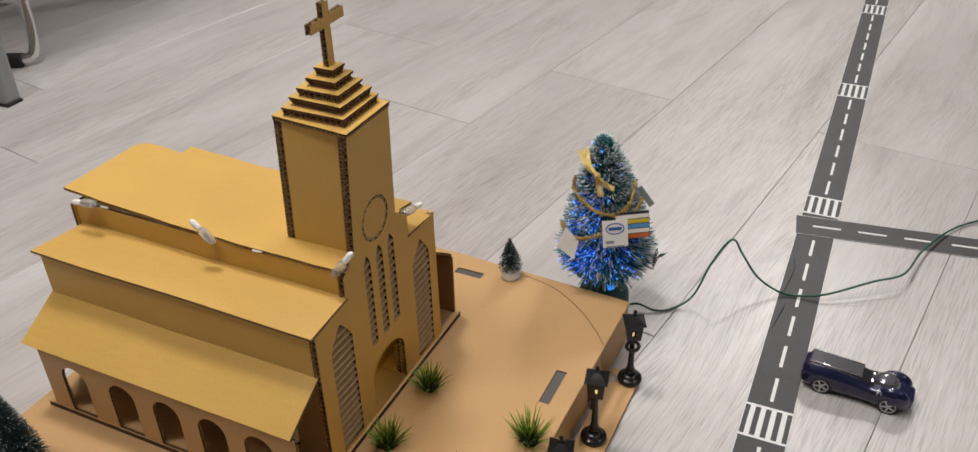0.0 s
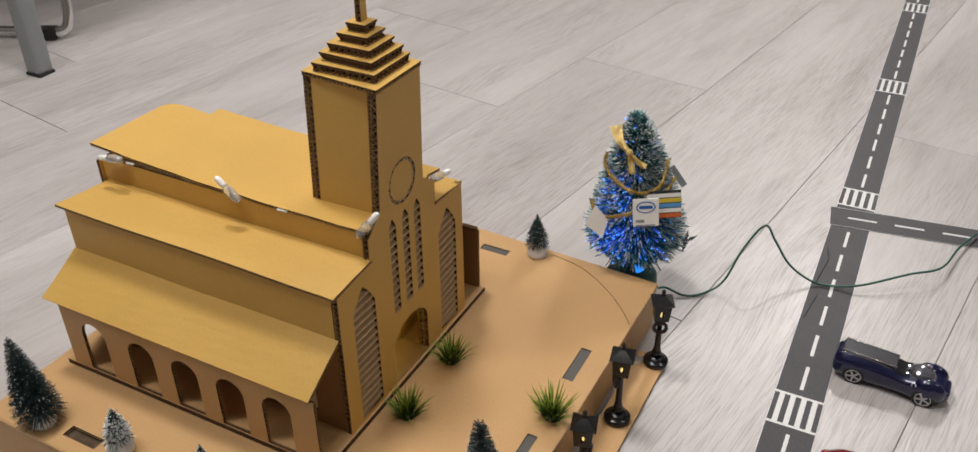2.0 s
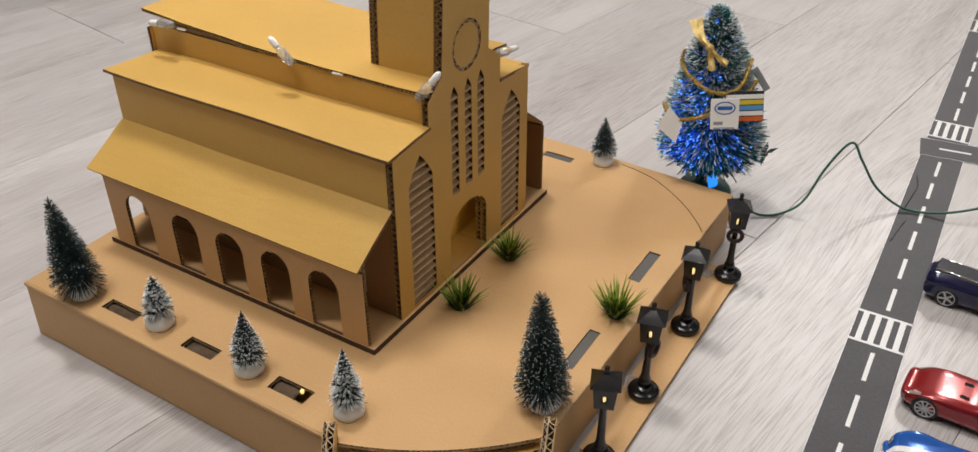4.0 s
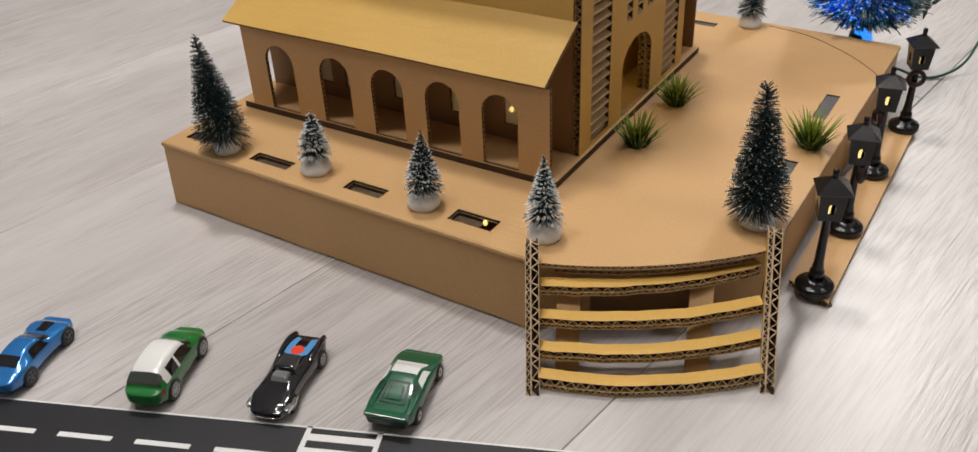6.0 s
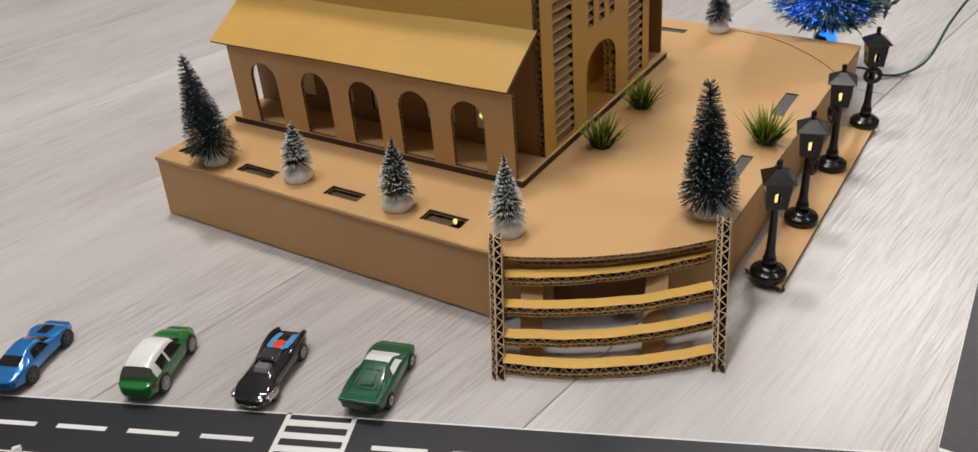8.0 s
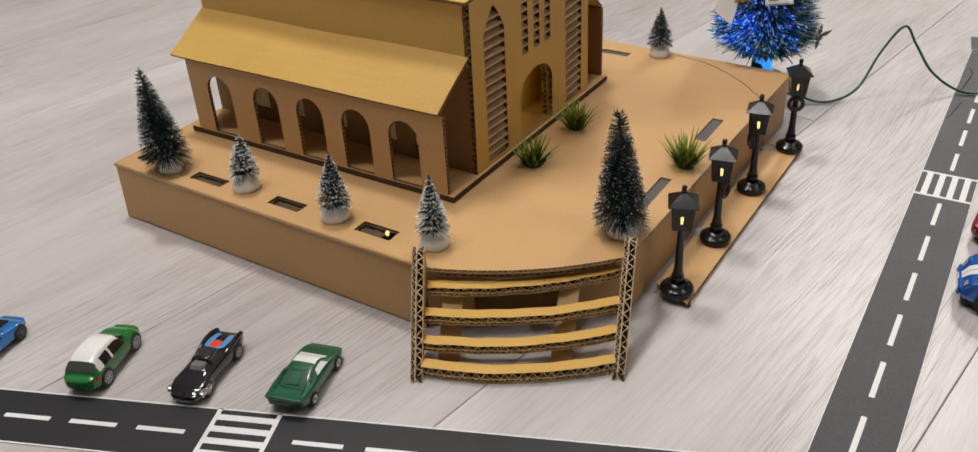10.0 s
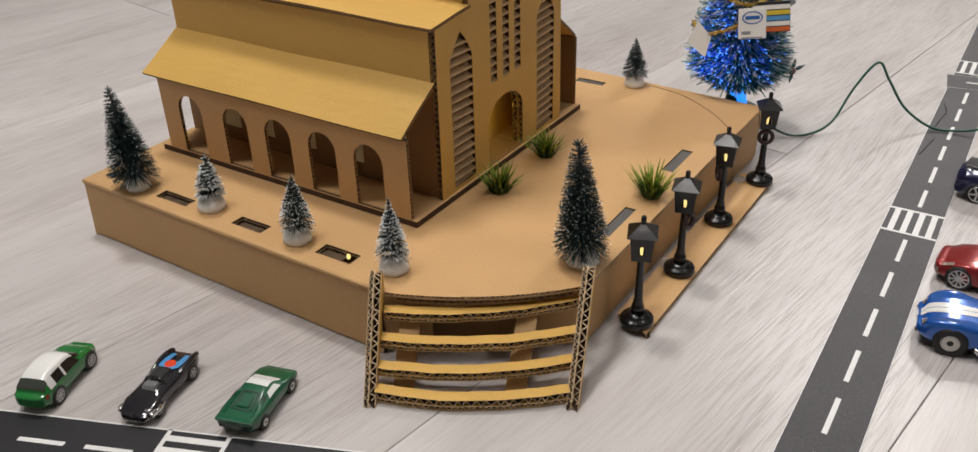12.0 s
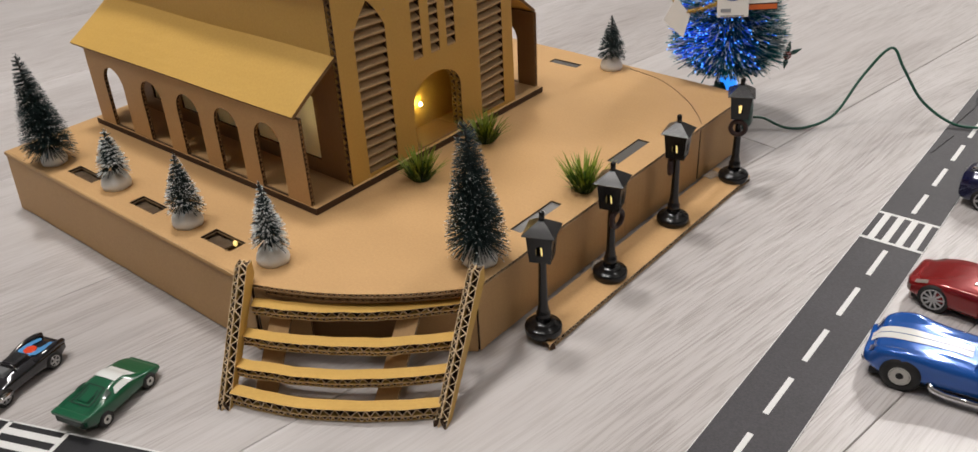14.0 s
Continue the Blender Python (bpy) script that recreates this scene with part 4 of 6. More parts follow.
def street_lamp(at, turn, wreath=None):
    lamp = thing("street_lamp", "glossy black toy street lamp" + (" with a small wreath" if wreath is not None else " with a lantern head"),
                 "street lamp", at, turn, group="toy street lamps")
    bm = bmesh.new()
    lathe(bm, [(0.0140, 0), (0.0148, 0.0015), (0.0148, 0.0060), (0.0135, 0.0075), (0.0105, 0.0080), (0.0100, 0.0100), (0.0062, 0.0115)], 28)
    part("foot", bm, BLACKPL, lamp)
    bm = bmesh.new()
    lathe(bm, [(0.0060, 0.0110), (0.0056, 0.0190), (0.0042, 0.0205), (0.0046, 0.0225), (0.0038, 0.0260), (0.0030, 0.0640), (0.0034, 0.0660), (0.0060, 0.0690)], 16)
    part("pole", bm, BLACKPL, lamp)
    # lantern: four tapered faces, each with an arched window through it
    for k in range(4):
        bm = bmesh.new()
        m = pose(0, 0, 0, 0, 0, 90 * k) @ axes((0.0082, 0, 0.0690), (0, 1, 0), (0.085, 0, 1), (1, 0, 0))
        sheet(bm, [(-0.0082, 0), (0.0082, 0), (0.0096, 0.0235), (-0.0096, 0.0235)], [arch(0, 0.0048, 0.0060, 0.0118, 0.0146, 8)], -0.0011, 0, m)
        part("lantern_face", bm, BLACKPL, lamp)
    bm = bmesh.new()
    box(bm, (-0.0082, -0.0082, 0.0685), (0.0082, 0.0082, 0.0697))
    part("lantern_floor", bm, BLACKPL, lamp)
    bm = bmesh.new()
    rings = [(0.0121, 0.0920), (0.0127, 0.0930), (0.0074, 0.0974), (0.0022, 0.1014)]
    rows = [[bm.verts.new((sx * r, sy * r, z)) for sx, sy in ((-1, -1), (1, -1), (1, 1), (-1, 1))] for r, z in rings]
    for a, b in zip(rows, rows[1:]):
        for i in range(4):
            bm.faces.new((a[i], a[(i + 1) % 4], b[(i + 1) % 4], b[i]))
    bm.faces.new(rows[0][::-1])
    bm.faces.new(rows[-1])
    part("lantern_roof", bm, ROOFPL, lamp)
    bm = bmesh.new()
    lathe(bm, [(0.0026, 0.1005), (0.0022, 0.1030), (0.0023, 0.1075), (0.0012, 0.1085)], 12)
    part("finial", bm, BLACKPL, lamp)
    bm = bmesh.new()
    lathe(bm, [(0.0010, 0.0700), (0.0012, 0.0750), (0.0015, 0.0785), (0.0009, 0.0820), (0.0003, 0.0826)], 12)
    part("bulb", bm, BULB, lamp, "warm glowing bulb")
    if wreath is not None:
        bm = bmesh.new()
        c, s = math.cos(radians(wreath)), math.sin(radians(wreath))
        ringp = [Vector((0.0055 * c, 0.0055 * s, 0.0585)) + Vector((-s, c, 0)) * 0.0072 * math.cos(a) + Vector((0, 0, 1)) * 0.0072 * math.sin(a) for a in
                 [math.tau * i / 22 for i in range(23)]]
        tube(bm, ringp, 0.0023, 8, caps=False)
        part("wreath", bm, WREATH, lamp, "dark reddish-brown wreath")
    return lamp


WREATH = material("dark_wreath", (0.030, 0.011, 0.010), 0.5, vary=0.4, scale=400, fine=1500, bump=0.3)
street_lamp((-0.2105, 0.4970, 0.0055), 22)
street_lamp((-0.2100, 0.5930, 0.0055), 15, -20)
street_lamp((-0.2110, 0.7035, 0.0055), 12, 200)
street_lamp((-0.2030, 0.8130, 0.0055), 25, -95)

# ---------------------------------------------------------------- bristle trees


def bristle_tree(at, height, radius, count, snow, lean=(0, 0), label="", seed=1, base_r=0.014, top_r=0.35, flock_from=0.84, thick=1.0):
    r = random.Random(seed)
    tree = thing("bottle_brush_tree", label, "model tree", at, group="snowy bristle trees")
    bm = bmesh.new()
    lathe(bm, [(base_r * 0.97, 0), (base_r * 1.03, 0.0028), (base_r * 0.98, 0.0062), (base_r * 0.82, 0.0098), (base_r * 0.58, 0.0126), (base_r * 0.25, 0.0140), (0.0012, 0.0143)], 22)
    for v in bm.verts:
        v.co.x *= 1 + 0.05 * math.sin(5 * v.co.y / base_r + seed)
        v.co.z *= 1 + 0.16 * math.sin(4 * math.atan2(v.co.y, v.co.x) + seed) * (v.co.z > 0.001)
    part("snow_base", bm, SNOWBASE, tree, "white moulded snow base")
    tipv = Vector((lean[0], lean[1], height))
    bm = bmesh.new()
    tube(bm, [(0, 0, 0.008), tipv * 0.5, tipv * 0.985], [0.0016, 0.0013, 0.0009], 6)
    part("trunk", bm, WIRE, tree, "twisted wire trunk")
    bm = bmesh.new()
    z0 = 0.0212 / height
    pitch = 0.0034 / height
    for i in range(int(count * 1.15)):
        s = 1 - (1 - r.random()) ** 0.62
        a = r.random()
        # the bristles sit in the turns of the twisted wire, so they lie in a spiral of rows
        h = z0 + (1 - z0) * s
        h = pitch * (math.floor(h / pitch) + a + r.uniform(-0.16, 0.16))
        s = max(0.0, min(1.0, (h - z0) / (1 - z0)))
        a = math.tau * a + r.uniform(-0.1, 0.1)
        rad = radius * ((1 - s) ** 0.88 * (1 - 0.10 * top_r) + 0.10 * top_r + 0.02) * r.uniform(0.82, 1.05) * (1.14 - 0.14 * min(1, s * 5))
        p = tipv * h
        # level in the middle, hanging at the foot, upright at the tip
        rise = r.uniform(-0.14, 0.10) - 0.55 * max(0, 0.16 - s) / 0.16 + 0.9 * max(0, s - 0.80) / 0.20
        d = Vector((math.cos(a), math.sin(a), rise)).normalized()
        snowy = r.random() < snow * 0.88
        q1, q2 = p + d * rad * (r.uniform(flock_from + 0.03, flock_from + 0.13) if snowy else 0.985), p + d * rad
        side = d.cross(Vector((r.uniform(-1, 1), r.uniform(-1, 1), 1))).normalized() * r.uniform(0.00019, 0.00031) * thick
        v = [bm.verts.new(x) for x in (p - side, p + side, q1 + side, q1 - side)]
        bm.faces.new(v)
        flock = side * (r.uniform(1.0, 1.6) if snowy else 0.9)
        w = [bm.verts.new(x) for x in (q1 - flock, q1 + flock, q2 + flock * 0.6, q2 - flock * 0.6)]
        bm.faces.new(w).material_index = 1 if snowy else 0
    part("bristles", bm, [NEEDLE, SNOW], tree, "dark green bristles dusted with white", kind="stuff")
    return tree


bristle_tree((-0.7120, 0.3760, DECK), 0.108, 0.0248, 3000, 0.22, (-0.010, -0.001), "tall dark green bristle tree with lightly snowed tips", 3, 0.0120, 1.0, 0.89)
bristle_tree((-0.6135, 0.3840, DECK), 0.056, 0.0154, 900, 0.90, (0.004, 0.0), "small heavily snowed bristle tree with a blunt top", 4, 0.0132, 1.6, 0.62, 1.35)
bristle_tree((-0.4975, 0.3810, DECK), 0.066, 0.0163, 1250, 0.75, (0.003, 0.0), "small green bristle tree with snowed tips", 5, 0.0128, 0.5, 0.78, 1.2)
bristle_tree((-0.3905, 0.3860, DECK), 0.070, 0.0153, 1050, 0.88, (0.001, -0.001), "small slim bristle tree thick with white flock", 6, 0.0128, 0.35, 0.66, 1.3)
bristle_tree((-0.2570, 0.4790, DECK), 0.113, 0.0242, 3200, 0.42, (-0.006, -0.001), "tall dark green bristle tree with snowed tips beside the stairs", 7, 0.0140, 2.2, 0.89)
bristle_tree((-0.3910, 0.8790, DECK), 0.061, 0.0165, 1300, 0.20, (-0.001, 0.0), "small dark bristle tree at the platform's rear edge", 8, 0.0125)

# ---------------------------------------------------------------- grass tufts


def blade_mesh(bend, width, length, mats):
    """One blade: a folded spear that bows over by bend, of unit length scaled to length."""
    bm = bmesh.new()
    rows = []
    for i in range(5):
        f = i / 4
        w = width * 1.3 * (1 - f ** 1.8) + 0.00012
        out = bend * f * f * length
        z = length * (f - 0.30 * bend * f * f)
        rows.append([bm.verts.new((out, -w, z)), bm.verts.new((out - w * 0.5, 0, z)), bm.verts.new((out, w, z))])
    for k, (p, q) in enumerate(zip(rows, rows[1:])):
        for j in (0, 1):
            # the lower two segments take the painted shade
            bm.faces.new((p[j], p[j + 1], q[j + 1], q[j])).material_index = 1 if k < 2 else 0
    me = bpy.data.meshes.new("grass_blade")
    bm.to_mesh(me)
    bm.free()
    for m in mats:
        me.materials.append(m)
    return me


BLADES = [blade_mesh(b, w, l, (GRASS, GRASS_SHADE)) for b, w, l in ((0.05, 0.0010, 0.037), (0.12, 0.0012, 0.042), (0.20, 0.0011, 0.040), (0.30, 0.0012, 0.036), (0.10, 0.0009, 0.030), (0.25, 0.0010, 0.028))]


def grass_tuft(at, count, spread, size, seed):
    r = random.Random(seed)
    tuft = thing("grass_tuft", "tuft of spiky yellow-green plastic grass on the platform", "grass tuft", at, group="plastic grass tufts")
    bm = bmesh.new()
    lathe(bm, [(0.0085, 0), (0.0080, 0.0015), (0.0050, 0.0040), (0.0010, 0.0048)], 14)
    part("root", bm, GRASS_DARK, tuft)
    for i in range(count):
        a = i * 137.5 + r.uniform(-30, 30)
        f = ((i + 0.5) / count) ** 0.8
        ob = new("grass_blade", BLADES[r.randrange(6)])
        ob.parent = tuft
        k = size * r.uniform(0.85, 1.12)
        ob.matrix_basis = pose(0, 0, 0.001, 0, 0, a) @ Matrix.Translation((0.0100 * f, 0, 0)) @ pose(0, 0, 0, 0, spread * f + r.uniform(-5, 5), 0) @ Matrix.Diagonal((k, k, k, 1))
        tagged(ob)


grass_tuft((-0.3880, 0.5535, DECK), 115, 36, 0.74, 11)
grass_tuft((-0.3890, 0.6480, DECK), 115, 36, 0.74, 12)
grass_tuft((-0.2545, 0.6190, DECK), 105, 36, 0.80, 13)

# ---------------------------------------------------------------- lit tinsel tree
XT = Vector((-0.277, 0.949, 0))
xmas = thing("tinsel_christmas_tree", "snowy teal tinsel christmas tree with blue fibre lights and gold garlands", "christmas tree", XT)
GREENFOOT = material("dark_green_plastic", (0.020, 0.080, 0.066), 0.4, vary=0.15, scale=80, fine=600, bump=0.05)
bm = bmesh.new()
lathe(bm, [(0.0340, 0), (0.0348, 0.003), (0.0335, 0.026), (0.0305, 0.0310), (0.0130, 0.0345), (0.0110, 0.0500)], 40, 0, pose(-0.006, 0, 0))
part("foot", bm, GREENFOOT, xmas, "dark green round plastic foot")
bm = bmesh.new()
tube(bm, [Vector((0, 0, 0.034)), Vector((-0.0035, -0.001, 0.058)), Vector((-0.006, -0.002, 0.10))], [0.0105, 0.0095, 0.004], 12)
part("stem", bm, BLUE_STEM, xmas, "lit blue stem")
r = random.Random(21)
bm, fib, tips = bmesh.new(), bmesh.new(), bmesh.new()
XH, XB = 0.259, 0.069
axis_top = Vector((-0.016, -0.006, XH))


def crown_radius(s):
    return 0.0705 * min(1, 0.42 + s * 4.6) * (1 - s) ** 0.62 * (1.0 - 0.10 * s) + 0.006


for i in range(12500):
    s = 1 - (1 - r.random()) ** 0.66
    a = i * 2.399963 + r.uniform(-0.2, 0.2)
    c = axis_top * ((XB + (XH - XB) * s) / XH)
    rad = crown_radius(s) * r.uniform(0.84, 1.03)
    d = Vector((math.cos(a), math.sin(a), r.uniform(-0.70, 0.55) * (0.35 if s < 0.15 else 1.0) + 0.55 * s)).normalized()
    p, q1, q2 = c + d * rad * 0.35, c + d * rad * (r.uniform(0.76, 0.88) if r.random() < 0.24 + 0.66 * s else 0.99), c + d * rad
    side = d.cross(Vector((r.uniform(-1, 1), r.uniform(-1, 1), 1))).normalized() * r.uniform(0.00036, 0.00070)
    v = [bm.verts.new(x) for x in (p - side, p + side, q1 + side, q1 - side)]
    bm.faces.new(v)
    w = [bm.verts.new(x) for x in (q1 - side * 1.2, q1 + side * 1.2, q2 + side * 0.7, q2 - side * 0.7)]
    bm.faces.new(w).material_index = 1
part("tinsel", bm, [TEAL, SNOW], xmas, "teal tinsel needles with white tips", kind="stuff")
# optical fibres whose tips glow blue, thick on the side towards the stair
for i in range(420):
    s = min(0.95, abs(r.gauss(0.12, 0.30)))
    a = radians(r.gauss(-105, 40))
    c = axis_top * ((XB + (XH - XB) * s) / XH)
    rad = crown_radius(s) * r.uniform(0.78, 1.00)
    d = Vector((math.cos(a), math.sin(a), r.uniform(-0.5, 0.4) if s > 0.15 else r.uniform(-0.1, 0.4))).normalized()
    p, q = c + d * rad * 0.5, c + d * rad
    tube(fib, [p, q], r.uniform(0.00030, 0.00060), 4, caps=False)
    bmesh.ops.create_icosphere(tips, subdivisions=1, radius=r.uniform(0.0003, 0.0011), matrix=Matrix.Translation(q))
part("fibre_spray", fib, BLUE_FIBRE, xmas, "blue glowing fibres", kind="stuff")
part("light_spray", tips, BLUE_TIP, xmas, "bright blue points of light", kind="stuff")
RT, FR = Vector((0.894, 0.447, 0)), Vector((0.447, -0.894, 0))   # across and out, on the side towards the stair


def on_tree(across, z, lift=0.004):
    """A place on the crown's skin."""
    s = max(0.0, min(1.0, (z - XB) / (XH - XB)))
    rad = crown_radius(s) + lift
    c = axis_top * (z / XH)
    u = max(-0.98, min(0.98, across / rad))
    return c + RT * rad * u + FR * rad * math.sqrt(1 - u * u)


def garland(pts):
    line = spline([on_tree(*p) for p in pts], 10)
    gb = bmesh.new()
    g = random.Random(5)
    run = [line[0].lerp(line[-1], 0)]
    for p, q in zip(line, line[1:]):
        side = (q - p).cross(FR).normalized() * 0.0016
        run += [p.lerp(q, 0.25) + side, p.lerp(q, 0.75) - side]
    tube(gb, run, 0.0014, 5)
    for p in line:
        for k in range(5):
            d = Vector((g.uniform(-1, 1), g.uniform(-1, 1), g.uniform(-1, 1))).normalized()
            s = d.cross(FR).normalized() * 0.0011
            gb.faces.new([gb.verts.new(x) for x in (p - s, p + s, p + d * 0.0042)])
    part("garland", gb, GARLAND, xmas, "fuzzy gold garland")


garland([(-0.044, 0.210), (-0.040, 0.196), (-0.022, 0.183), (0.004, 0.178), (0.024, 0.186), (0.036, 0.206)])
garland([(-0.060, 0.146), (-0.050, 0.139), (-0.024, 0.149), (0.002, 0.163), (0.026, 0.172), (0.044, 0.182)])
# gold bow
bow = bmesh.new()
for pts, w0, w1 in (([(-0.014, 0.226), (-0.024, 0.236), (-0.036, 0.247)], 0.0022, 0.0078), ([(-0.014, 0.226), (-0.013, 0.216), (-0.011, 0.204)], 0.0022, 0.0042), ([(-0.014, 0.226), (-0.006, 0.218), (0.004, 0.211)], 0.0020, 0.0040)):
    line = spline([on_tree(a, z, 0.010) for a, z in pts], 6)
    last = None
    for i, p in enumerate(line):
        d = (line[min(i + 1, len(line) - 1)] - line[max(0, i - 1)]).normalized()
        s = d.cross(FR).normalized() * (w0 + (w1 - w0) * i / (len(line) - 1))
        lift = FR * 0.0025 * math.sin(i * 0.7)
        row = [bow.verts.new(p - s), bow.verts.new(p + lift + FR * 0.002), bow.verts.new(p + s), bow.verts.new(p + lift)]
        if last:
            for k in range(4):
                bow.faces.new((last[k], row[k], row[(k + 1) % 4], last[(k + 1) % 4]))
        last = row
bmesh.ops.create_icosphere(bow, subdivisions=2, radius=0.0045, matrix=Matrix.Translation(on_tree(-0.014, 0.226, 0.011)))
part("bow", bow, RIBBON, xmas, "gold mesh ribbon bow")


def tree_card(across, z, w, h, turn, mats, label, lift=0.010, t=0.0012, name="hang_tag"):
    at = on_tree(across, z, lift)
    m = Matrix.Translation(at) @ axes((0, 0, 0), RT, Vector((-0.28 * FR.x, -0.28 * FR.y, 0.96)), Vector((0.96 * FR.x, 0.96 * FR.y, 0.28))) @ pose(0, 0, 0, 0, 0, turn)
    cb = bmesh.new()
    soft_box(cb, (-w / 2, -h / 2, 0), (w / 2, h / 2, t), 0.0005, 0, m)
    return part(name, cb, mats, xmas, label), m


BLUEINK = plain("blue_print", (0.02, 0.12, 0.42), 0.5)
GREYINK = plain("grey_print", (0.30, 0.31, 0.33), 0.5)
YELLOWINK, SKYINK, ORANGEINK = plain("yellow_print", (0.70, 0.52, 0.05), 0.5), plain("sky_blue_print", (0.10, 0.32, 0.62), 0.5), plain("orange_print", (0.66, 0.14, 0.03), 0.5)
DARKCARD = material("black_card", (0.02, 0.02, 0.025), 0.45, vary=0.2, scale=80, fine=600, bump=0.03)
tag2, m2 = tree_card(0.026, 0.165, 0.042, 0.034, 4, DARKCARD, "black card with coloured stripes", 0.009)
for k, ink in enumerate((CARD, YELLOWINK, SKYINK, CARD, ORANGEINK)):
    cb = bmesh.new()
    z1 = 0.0135 - k * 0.0062
    box(cb, (-0.0205, z1 - 0.0050, 0.0012), (0.0205, z1, 0.0016), 0, m2)
    part("stripe", cb, ink, tag2)
tag1, m1 = tree_card(0.003, 0.161, 0.031, 0.034, 3, CARD, "white card tag with a blue oval mark", 0.014)
cb = bmesh.new()
oval = [(0.0115 * math.cos(math.tau * i / 32), 0.0065 + 0.0072 * math.sin(math.tau * i / 32)) for i in range(32)]
oval_in = [(a * 0.88, 0.0065 + (b - 0.0065) * 0.84) for a, b in oval]
sheet(cb, oval, [oval_in], 0.0012, 0.0015, m1)
part("oval_mark", cb, BLUEINK, tag1)
cb = bmesh.new()
box(cb, (-0.0080, 0.0045, 0.0012), (0.0080, 0.0085, 0.0015), 0, m1)
part("printed_bar", cb, BLUEINK, tag1)
cb = bmesh.new()
box(cb, (-0.0120, -0.0120, 0.0012), (-0.0020, -0.0085, 0.0015), 0, m1)
part("printed_bar", cb, GREYINK, tag1)
cb = bmesh.new()
box(cb, (-0.0120, -0.0165, 0.0012), (0.0110, -0.0150, 0.0015), 0, m1)
part("printed_bar", cb, GREYINK, tag1)
m3 = Matrix.Translation(on_tree(-0.052, 0.136, 0.010)) @ axes((0, 0, 0), RT, Vector((-0.28 * FR.x, -0.28 * FR.y, 0.96)), Vector((0.96 * FR.x, 0.96 * FR.y, 0.28)))
cb = bmesh.new()
sheet(cb, [(-0.004, 0.020), (-0.016, -0.004), (0.006, -0.022), (0.012, 0.002)], [], 0, 0.0012, m3)
part("paper_tag", cb, CARD, xmas, "white pointed paper tag")
tree_card(0.052, 0.180, 0.008, 0.030, 35, GREYPAINT, "grey plastic tag seen edge-on", 0.006)
berry = bmesh.new()
bmesh.ops.create_icosphere(berry, subdivisions=2, radius=0.0046, matrix=Matrix.Translation(on_tree(0.063, 0.086, 0.003)))
part("berry", berry, plain("red_berry", (0.16, 0.006, 0.010), 0.3), xmas, "small red berry")
leaf = bmesh.new()
lc = on_tree(0.063, 0.086, 0.003)
for d in (Vector((0.1, 0, 1)), Vector((-0.1, 0, -1)), Vector((0.8, 0.4, 0.5))):
    s = d.cross(FR).normalized() * 0.0028
    v = [leaf.verts.new(x) for x in (lc, lc + d * 0.008 + s, lc + d * 0.017, lc + d * 0.008 - s, lc + d * 0.008 + FR * 0.0015)]
    for a, b in ((0, 1), (1, 2), (2, 3), (3, 0)):
        leaf.faces.new((v[a], v[b], v[4]))
part("holly_leaf", leaf, GREENFOOT, xmas)

# ---------------------------------------------------------------- cable
cable = thing("power_cable", "thin dark green cable looping across the floor and road", "cable", (-0.1, 1.08, 0))
line = spline([(-0.2450, 0.9500, 0.012), (-0.236, 0.958, 0.010), (-0.212, 0.962, 0.003), (-0.190, 0.978, 0.0035), (-0.171, 1.000, 0.016), (-0.158, 1.032, 0.052), (-0.1385, 1.052, 0.0830),
               (-0.122, 1.054, 0.062), (-0.098, 1.058, 0.028), (-0.066, 1.066, 0.006), (-0.038, 1.072, 0.004), (-0.005, 1.082, 0.010), (0.047, 1.122, 0.019),
               (0.085, 1.157, 0.020), (0.106, 1.240, 0.012), (0.140, 1.322, 0.006), (0.185, 1.380, 0.0035), (0.290, 1.470, 0.0025), (0.450, 1.640, 0.0025)], 8)
bm = bmesh.new()
tube(bm, line, 0.0016, 8)
part("cord", bm, CABLE, cable, world=True)

# ---------------------------------------------------------------- road tape


def crosswalk(bm, m, y0, y1, w, bars=4):
    """Two white cross lines and white bars between dark strips."""
    box(bm, (-w / 2, y0, 0.0006), (w / 2, y0 + 0.0035, 0.0008), 0, m)
    box(bm, (-w / 2, y1 - 0.0035, 0.0006), (w / 2, y1, 0.0008), 0, m)
    unit = w / (2 * bars + 1)
    for i in range(bars):
        x = -w / 2 + unit * (2 * i + 1.02)
        box(bm, (x, y0 + 0.0035, 0.0006), (x + unit * 0.96, y1 - 0.0035, 0.0008), 0, m)


